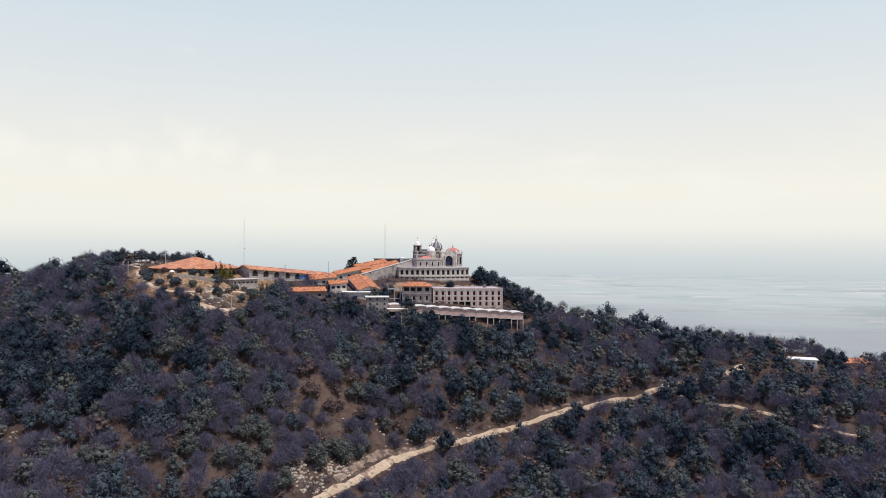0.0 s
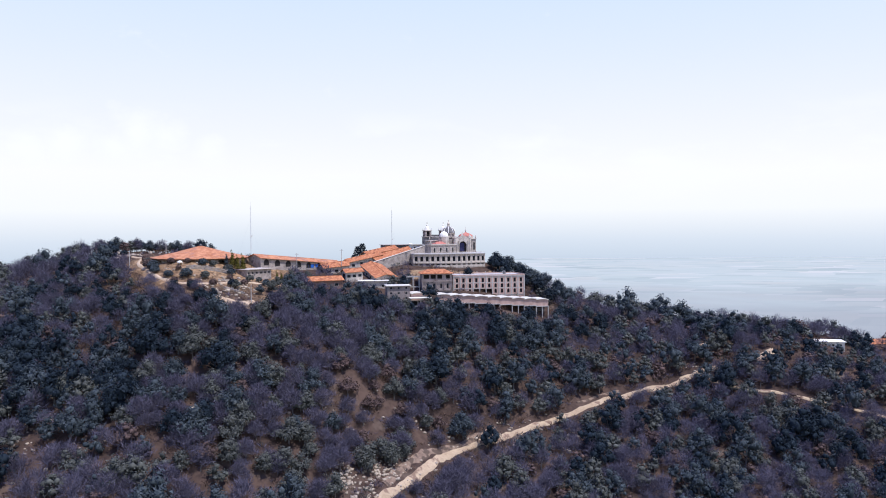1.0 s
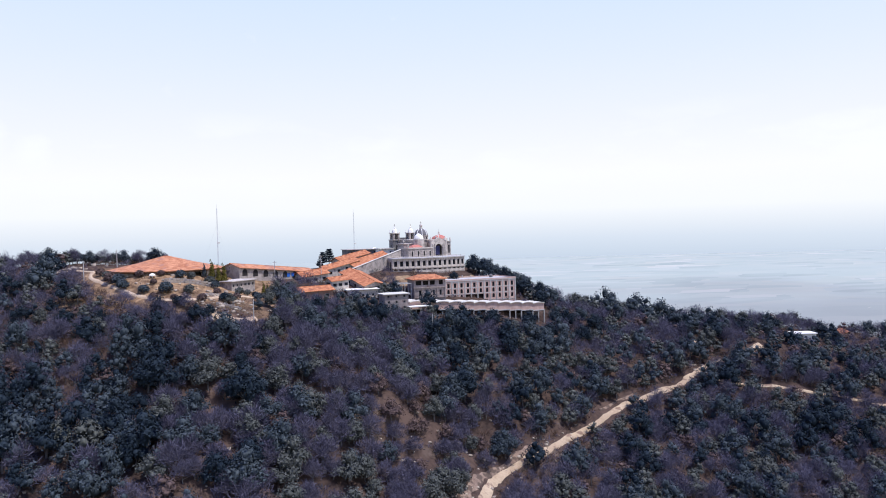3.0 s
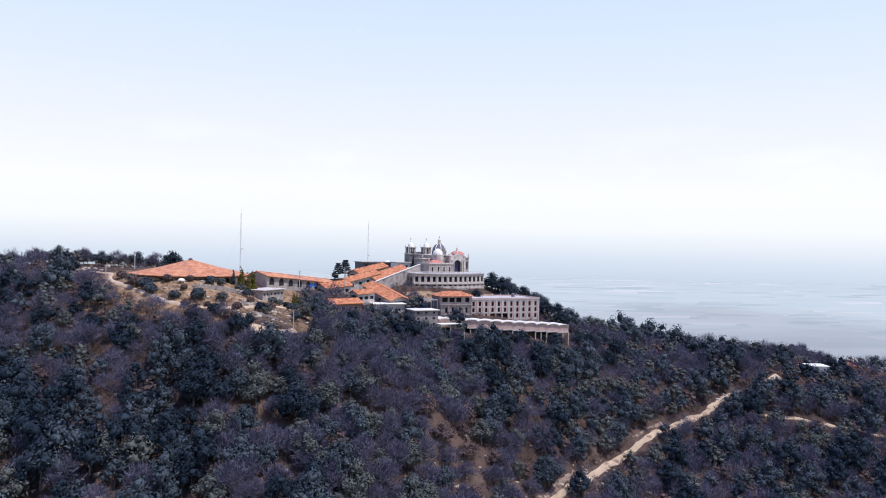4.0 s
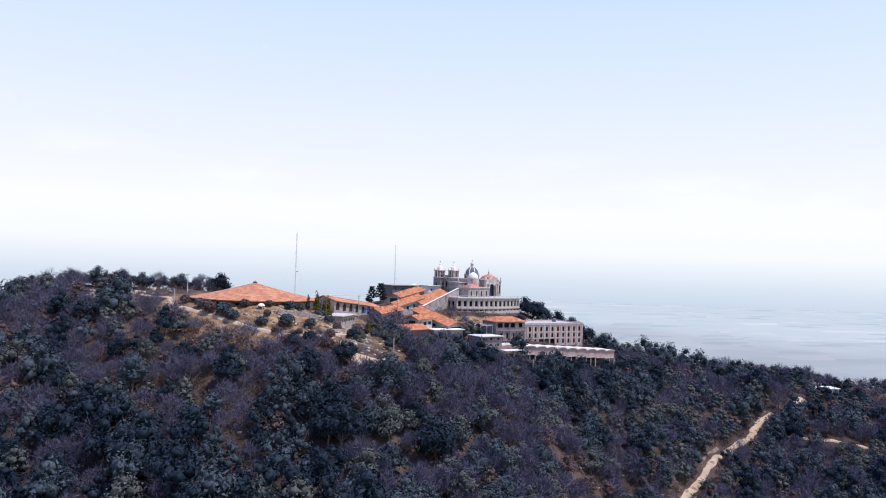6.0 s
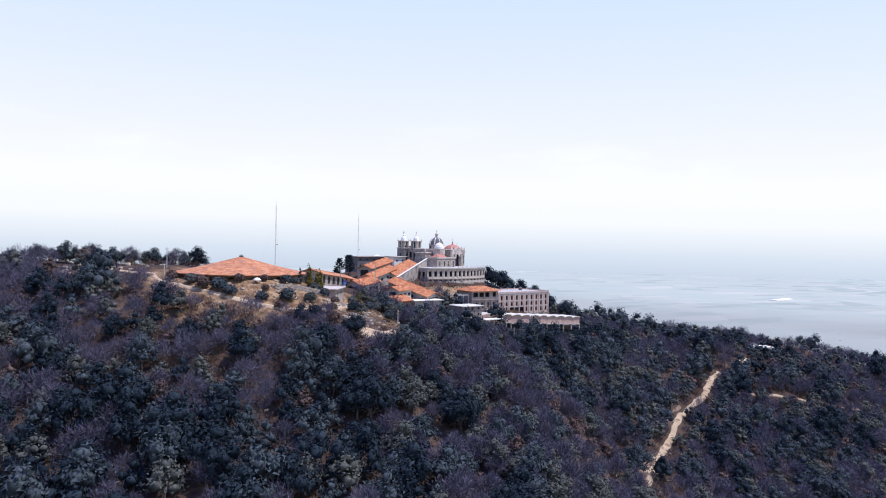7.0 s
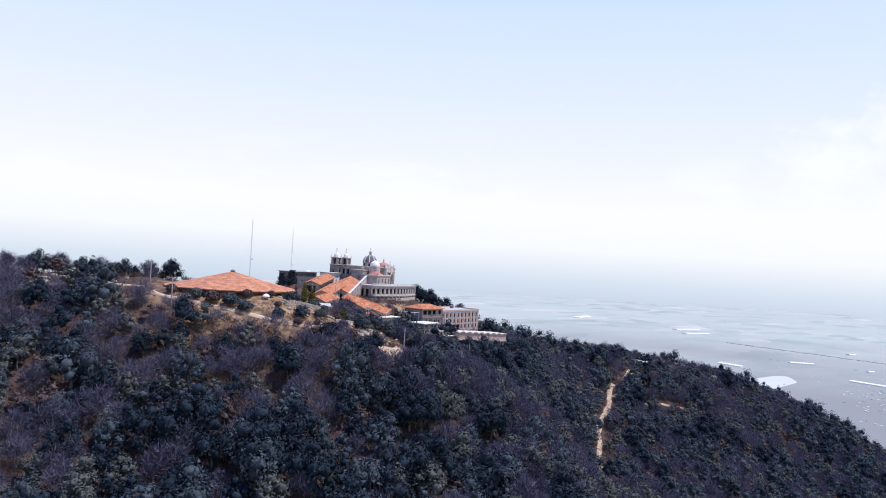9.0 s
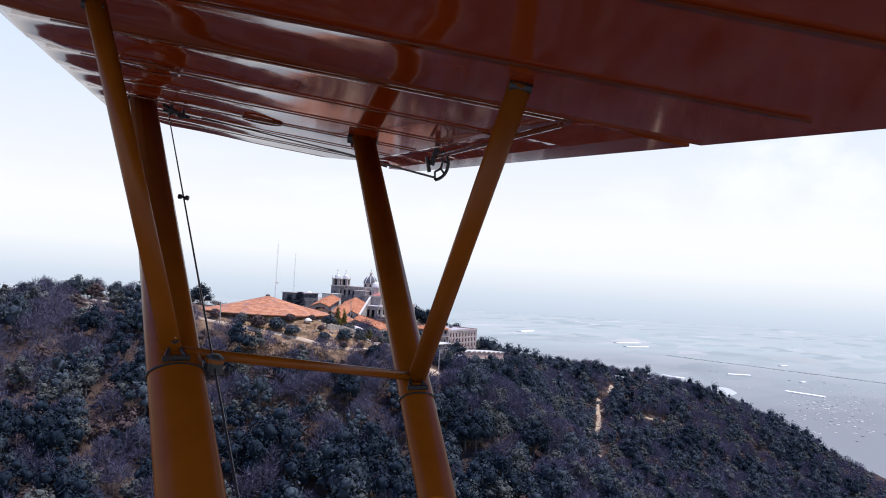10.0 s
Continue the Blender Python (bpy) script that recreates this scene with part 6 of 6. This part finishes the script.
def rocks():
    """Pale broken limestone round the quarry, the track and the road cut."""
    rng = np.random.default_rng(41)
    cube = np.array([(a, b, c) for c in (-1, 1) for a, b in ((-1, -1), (1, -1), (1, 1), (-1, 1))], float) * 0.5
    fc = np.array([(3, 2, 1, 0), (4, 5, 6, 7), (0, 1, 5, 4), (1, 2, 6, 5), (2, 3, 7, 6), (3, 0, 4, 7)])
    fields = [(-104, 344, 8, 5, 70, 0.8), (-118, 356, 9, 5, 45, 0.7), (-112, 333, 6, 5, 40, 0.9), (-172, 408, 6, 5, 45, 1.1), (-40, 281, 14, 4, 70, 0.7), (-18, 303, 12, 4, 50, 0.7),
              (-47, 264, 5, 3.0, 110, 0.8), (-37, 273, 4, 2.0, 60, 0.7), (-150, 268, 14, 10, 60, 0.8), (-70, 300, 30, 20, 60, 0.7), (20, 318, 14, 4, 50, 0.7), (-60, 350, 20, 10, 40, 0.7), (118, 372, 10, 4, 40, 0.8)]
    V, F, k = [], [], 0
    for cx, cy, sx, sy, n, size in fields:
        for _ in range(n):
            x, y = cx + rng.normal() * sx, cy + rng.normal() * sy
            s = size * rng.uniform(0.4, 1.5) * np.array([1.2, 1.0, 0.8])
            a = rng.uniform(0, 6.28)
            v = (cube + rng.normal(size=cube.shape) * 0.13) * s
            v = np.stack([v[:, 0] * math.cos(a) - v[:, 1] * math.sin(a) + x, v[:, 0] * math.sin(a) + v[:, 1] * math.cos(a) + y, v[:, 2] + ground(x, y) + 0.15 * s[2]], 1)
            V.append(v)
            F.append(fc + k)
            k += 8
    me = quad_mesh("rocks", np.concatenate(V), np.concatenate(F))
    me.materials.append(M_ROCK)
    tagged(new("rocks", me), "scattered pale broken limestone rocks", "rocks", kind="stuff")


rocks()


# ---- the aircraft's wing, as it stands at the end of the flight ----
WING_EYE = Vector((-305.412, 170.652, 205.342))
SPAN, CHORD, UP = Vector((0.5603, 0.8231, 0.0927)), Vector((0.6105, -0.7806, -0.1344)), Vector((0.0403, -0.1389, 0.9895))
GAP = 0.30     # the underside's height over the seat's eye level; also the unit of span and chord
RIBS = [-1.3 + 1.385 * i for i in range(12)]


def on_wing(s, c, n=0.0):
    """A point of the wing: span and chord in units of GAP, n metres above the underside."""
    return SPAN * (s * GAP) + CHORD * (c * GAP) + UP * (GAP + n)


def underside(ob):
    """Smooth only the faces of the underside, thirty faces to a ring."""
    for i, p in enumerate(ob.data.polygons):
        p.use_smooth = i % 30 < 13 and len(p.vertices) == 4


def wing():
    t = thing("aircraft_wing", Matrix.Translation(WING_EYE), "glossy dark red fabric wing with yellow struts, in flight", "aircraft wing")
    tip, lead, trail = 14.0, -2.15, 3.42

    def section(c0, c1, sag, top):
        """Chordwise stations: (chord, height below or above, share of the sag)."""
        return [(c0 + (c1 - c0) * k / 14, k / 14) for k in range(15)]

    def sheet(s0, s1, c0, c1, nose=True):
        verts, rows = [], []
        count = int((s1 - s0) / 1.385 * 8)
        for i in range(count + 1):
            s = s0 + (s1 - s0) * i / count
            near = min(abs(s - r) for r in RIBS)
            bulge = 0.028 * min(1.0, near / 0.69) ** 0.55
            cut = max(0.0, (s - (tip - 1.3)) / 1.3)
            a, b = c0 + 0.9 * cut ** 2, c1 - 0.5 * cut ** 2
            row = []
            for k in range(15):
                q = 1.0 if k == 14 else k / 13 * 0.985
                low = bulge * math.sin(math.pi * min(1, q * 1.6 + 0.05)) * (1 if q < 0.6 else 0.8)
                if nose:
                    low += 0.075 * max(0.0, 1 - q / 0.12) ** 2
                row.append(on_wing(s, a + (b - a) * q, low))
            for k in range(14, -1, -1):
                q = 1.0 if k == 14 else k / 13 * 0.985
                thick = (0.17 * 2.2 * (q ** 0.5) * (1 - q) + 0.012) if nose else 0.05 * (1 - q) + 0.01
                row.append(on_wing(s, a + (b - a) * q, max(thick, 0.09 if nose and q < 0.03 else 0.012)))
            verts += row
            rows.append(len(row))
        n = 30
        faces = [(i * n + k, i * n + (k + 1) % n, (i + 1) * n + (k + 1) % n, (i + 1) * n + k) for i in range(count) for k in range(n)]
        faces += [tuple(range(n)), tuple(range(count * n + n - 1, count * n - 1, -1))]
        return Geo().add(verts, faces)

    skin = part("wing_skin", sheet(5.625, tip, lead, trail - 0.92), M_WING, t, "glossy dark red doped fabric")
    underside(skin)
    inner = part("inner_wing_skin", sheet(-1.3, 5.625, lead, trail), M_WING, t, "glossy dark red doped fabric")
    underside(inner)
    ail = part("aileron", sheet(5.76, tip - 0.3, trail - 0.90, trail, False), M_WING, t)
    for r in RIBS:
        if r > tip - 0.4:
            continue
        a = [on_wing(r - 0.022, lead + 0.85, -0.002), on_wing(r + 0.022, lead + 0.85, -0.002), on_wing(r + 0.022, trail - (0.93 if r > 5 else 0.3), -0.002), on_wing(r - 0.022, trail - (0.93 if r > 5 else 0.3), -0.002)]
        g = Geo().add([tuple(p) for p in a] + [tuple(p - UP * 0.004) for p in a], [(0, 1, 2, 3), (7, 6, 5, 4), (0, 4, 5, 1), (1, 5, 6, 2), (2, 6, 7, 3), (3, 7, 4, 0)])
        part("rib_tape", g, M_WING, skin)

    def strut(name, a, b, w, d, parent, mat=M_YELLOW, label=""):
        """A streamlined tube from a to b, w wide along the chord and d thick."""
        a, b = Vector(a), Vector(b)
        ax = (b - a).normalized()
        e = (CHORD - ax * CHORD.dot(ax)).normalized()
        f = ax.cross(e)
        n, g = 14, []
        for p in (a, b):
            g += [p + e * (w / 2 * math.cos(2 * math.pi * i / n)) + f * (d / 2 * math.sin(2 * math.pi * i / n)) for i in range(n)]
        ob = part(name, Geo().add(g, [(i, (i + 1) % n, n + (i + 1) % n, n + i) for i in range(n)] + [tuple(range(n - 1, -1, -1)), tuple(range(n, 2 * n))]), mat, parent, label)
        ob.data.shade_smooth()
        return ob

    F_TOP, R_TOP = on_wing(10.25, -1.0), on_wing(9.4, 1.75)
    F_CLAMP, R_CLAMP = FRONT_CLAMP, REAR_CLAMP
    F_LOW, R_LOW = F_TOP + (F_CLAMP - F_TOP) * 1.55, R_TOP + (R_CLAMP - R_TOP) * 1.9
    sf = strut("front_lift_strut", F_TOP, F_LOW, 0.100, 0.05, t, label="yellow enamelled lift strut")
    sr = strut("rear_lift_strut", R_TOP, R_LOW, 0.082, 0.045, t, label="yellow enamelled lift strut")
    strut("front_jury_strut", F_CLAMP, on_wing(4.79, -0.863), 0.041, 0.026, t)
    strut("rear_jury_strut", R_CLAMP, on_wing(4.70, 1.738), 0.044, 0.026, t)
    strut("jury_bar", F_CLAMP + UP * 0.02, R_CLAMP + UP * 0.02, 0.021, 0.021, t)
    for c, up_end, s_, w, d in ((F_CLAMP, F_TOP, sf, 0.052, 0.027), (R_CLAMP, R_TOP, sr, 0.043, 0.025)):
        ax = (up_end - c).normalized()
        e = (CHORD - ax * CHORD.dot(ax)).normalized()
        f = ax.cross(e)
        f = -f if f.dot(c) > 0 else f
        near, g = c + f * d, Geo()
        ring = [c - ax * 0.045 + e * (w * math.cos(k * math.pi / 8)) + f * (d * math.sin(k * math.pi / 8)) for k in range(16)]
        for q0, q1 in zip(ring, ring[1:] + ring[:1]):
            g.rod(q0, q1, 0.002, n=5)
        part("band", g, M_BLACK, s_, "thin black band")
        part("clamp", Geo().rod(near - e * 0.024 - ax * 0.03, near + e * 0.024 - ax * 0.03, 0.006, n=8).rod(near - e * 0.02 - ax * 0.034, near - e * 0.008 + ax * 0.012, 0.004, n=6).rod(
            near + e * 0.02 - ax * 0.034, near + e * 0.008 + ax * 0.012, 0.004, n=6), M_BLACK, s_)
        part("clamp_bolt", Geo().rod(near + ax * 0.012, near + ax * 0.012 + f * 0.016, 0.0095, n=10), M_BLACK, s_)
        part("bolt_head", Geo().rod(near + ax * 0.012 + f * 0.016, near + ax * 0.012 + f * 0.021, 0.0045, n=6), M_STEEL, s_, "bright bolt head")
    for p, s_ in ((F_TOP, sf), (R_TOP, sr)):
        part("wing_fitting", Geo().rod(p - CHORD * 0.052 - UP * 0.012, p + CHORD * 0.052 - UP * 0.012, 0.02, n=8).rod(p, p - UP * 0.03, 0.016, n=8), M_BLACK, s_)
    for s_, c_ in ((4.79, -0.863), (4.70, 1.738)):
        part("jury_fitting", Geo().rod(on_wing(s_, c_ - 0.07, -0.008), on_wing(s_, c_ + 0.07, -0.008), 0.009, n=8), M_BLACK, t)
    # control cable with its pulley and turnbuckles
    top, knee = on_wing(10.6, -0.66, -0.02), SIDE * -0.429 + HEAD * -0.216 + AHEAD * 1.40
    low = knee + (knee - top) * 0.5
    part("cable", Geo().rod(top, knee, 0.0024, n=5).rod(knee, low, 0.0024, n=5), M_BLACK, t)
    part("cable_guide", Geo().rod(knee - UP * 0.02, knee - UP * 0.016, 0.012, 0.017, 14).rod(knee - UP * 0.016, knee + UP * 0.014, 0.017, n=14).rod(knee + UP * 0.014, knee + UP * 0.02, 0.014, 0.009, 14), M_BLACK, t)
    part("guide_collar", Geo().rod(knee + UP * 0.004, knee + UP * 0.011, 0.0178, n=14), M_YELLOW, t, "brassy collar")
    mid = top + (knee - top) * 0.52
    part("turnbuckle", Geo().rod(mid - CHORD * 0.015, mid - CHORD * 0.006, 0.007, n=8).rod(mid + CHORD * 0.006, mid + CHORD * 0.015, 0.007, n=8).rod(mid - CHORD * 0.006, mid + CHORD * 0.006, 0.004, n=6), M_BLACK, t)
    for k, (ps, pc, pr) in enumerate(((10.1, -0.60, 0.030), (10.35, -0.45, 0.026))):
        hub = on_wing(ps, pc, -0.026)
        part("pulley", Geo().rod(hub - UP * 0.006, hub + UP * 0.006, pr, n=16), M_BLACK, t)
        part("pulley_pin", Geo().rod(hub - UP * 0.012, hub + UP * 0.026, 0.006, n=8), M_BLACK, t)
    part("pulley_bracket", Geo().rod(on_wing(10.1, -0.72, -0.004), on_wing(10.25, -0.36, -0.034), 0.006, n=6).rod(on_wing(10.4, -0.62, -0.004), on_wing(10.15, -0.48, -0.04), 0.005, n=6), M_BLACK, t)
    part("wing_cable", Geo().rod(on_wing(10.3, -0.2, -0.02), on_wing(10.9, 1.6, -0.03), 0.0028, n=5).rod(on_wing(10.9, 1.6, -0.03), on_wing(9.1, 2.58, -0.1), 0.004, n=5), M_BLACK, t)
    # aileron horn
    hs, hc = 9.1, 2.56
    g = Geo()
    arc = [on_wing(hs, hc + 0.16 * math.sin(a), -0.055 - 0.055 * math.cos(a)) for a in [0.25 + i * 0.27 for i in range(10)]]
    for p, q in zip(arc, arc[1:]):
        g.rod(p, q, 0.006, n=6)
    inner_arc = [on_wing(hs, hc + 0.09 * math.sin(a), -0.05 - 0.03 * math.cos(a)) for a in [0.25 + i * 0.27 for i in range(10)]]
    for p, q in zip(inner_arc, inner_arc[1:]):
        g.rod(p, q, 0.004, n=6)
    for k in (0, 3, 6, 9):
        g.rod(inner_arc[k], arc[k], 0.004, n=5)
    part("aileron_horn", g, M_BLACK, ail, "black drilled control horn")
    part("horn_post", Geo().rod(on_wing(hs, hc, 0.0), on_wing(hs, hc - 0.03, -0.06), 0.010, n=8).rod(on_wing(hs, hc - 0.10, -0.035), on_wing(hs, hc - 0.04, -0.085), 0.007, n=6), M_BLACK, ail)
    part("push_rod", Geo().rod(on_wing(hs, hc, -0.03), on_wing(5.7, 2.45, -0.01), 0.007, n=6), M_TAPE, t)
    for s_, c_, r_ in ((7.07, -0.68, 0.085), (9.76, 0.55, 0.075), (10.6, 2.0, 0.05)):
        ring = [on_wing(s_ + r_ / GAP * math.sin(a), c_ + r_ / GAP * math.cos(a), -0.004) for a in [i * math.pi / 9 for i in range(18)]]
        g = Geo()
        for p, q in zip(ring, ring[1:] + ring[:1]):
            g.rod(p, q, 0.004, n=4)
        part("inspection_ring", g, M_TAPE, skin)


# the seat's axes and the strut clamps, in metres from the eye
SIDE, HEAD, AHEAD = Vector((0.609, -0.791, 0.0593)), Vector((-0.0671, 0.0231, 0.9975)), Vector((0.7904, 0.6114, 0.039))
FRONT_CLAMP = SIDE * -0.503 + HEAD * -0.211 + AHEAD * 1.40
REAR_CLAMP = SIDE * -0.0686 + HEAD * -0.324 + AHEAD * 1.78
wing()
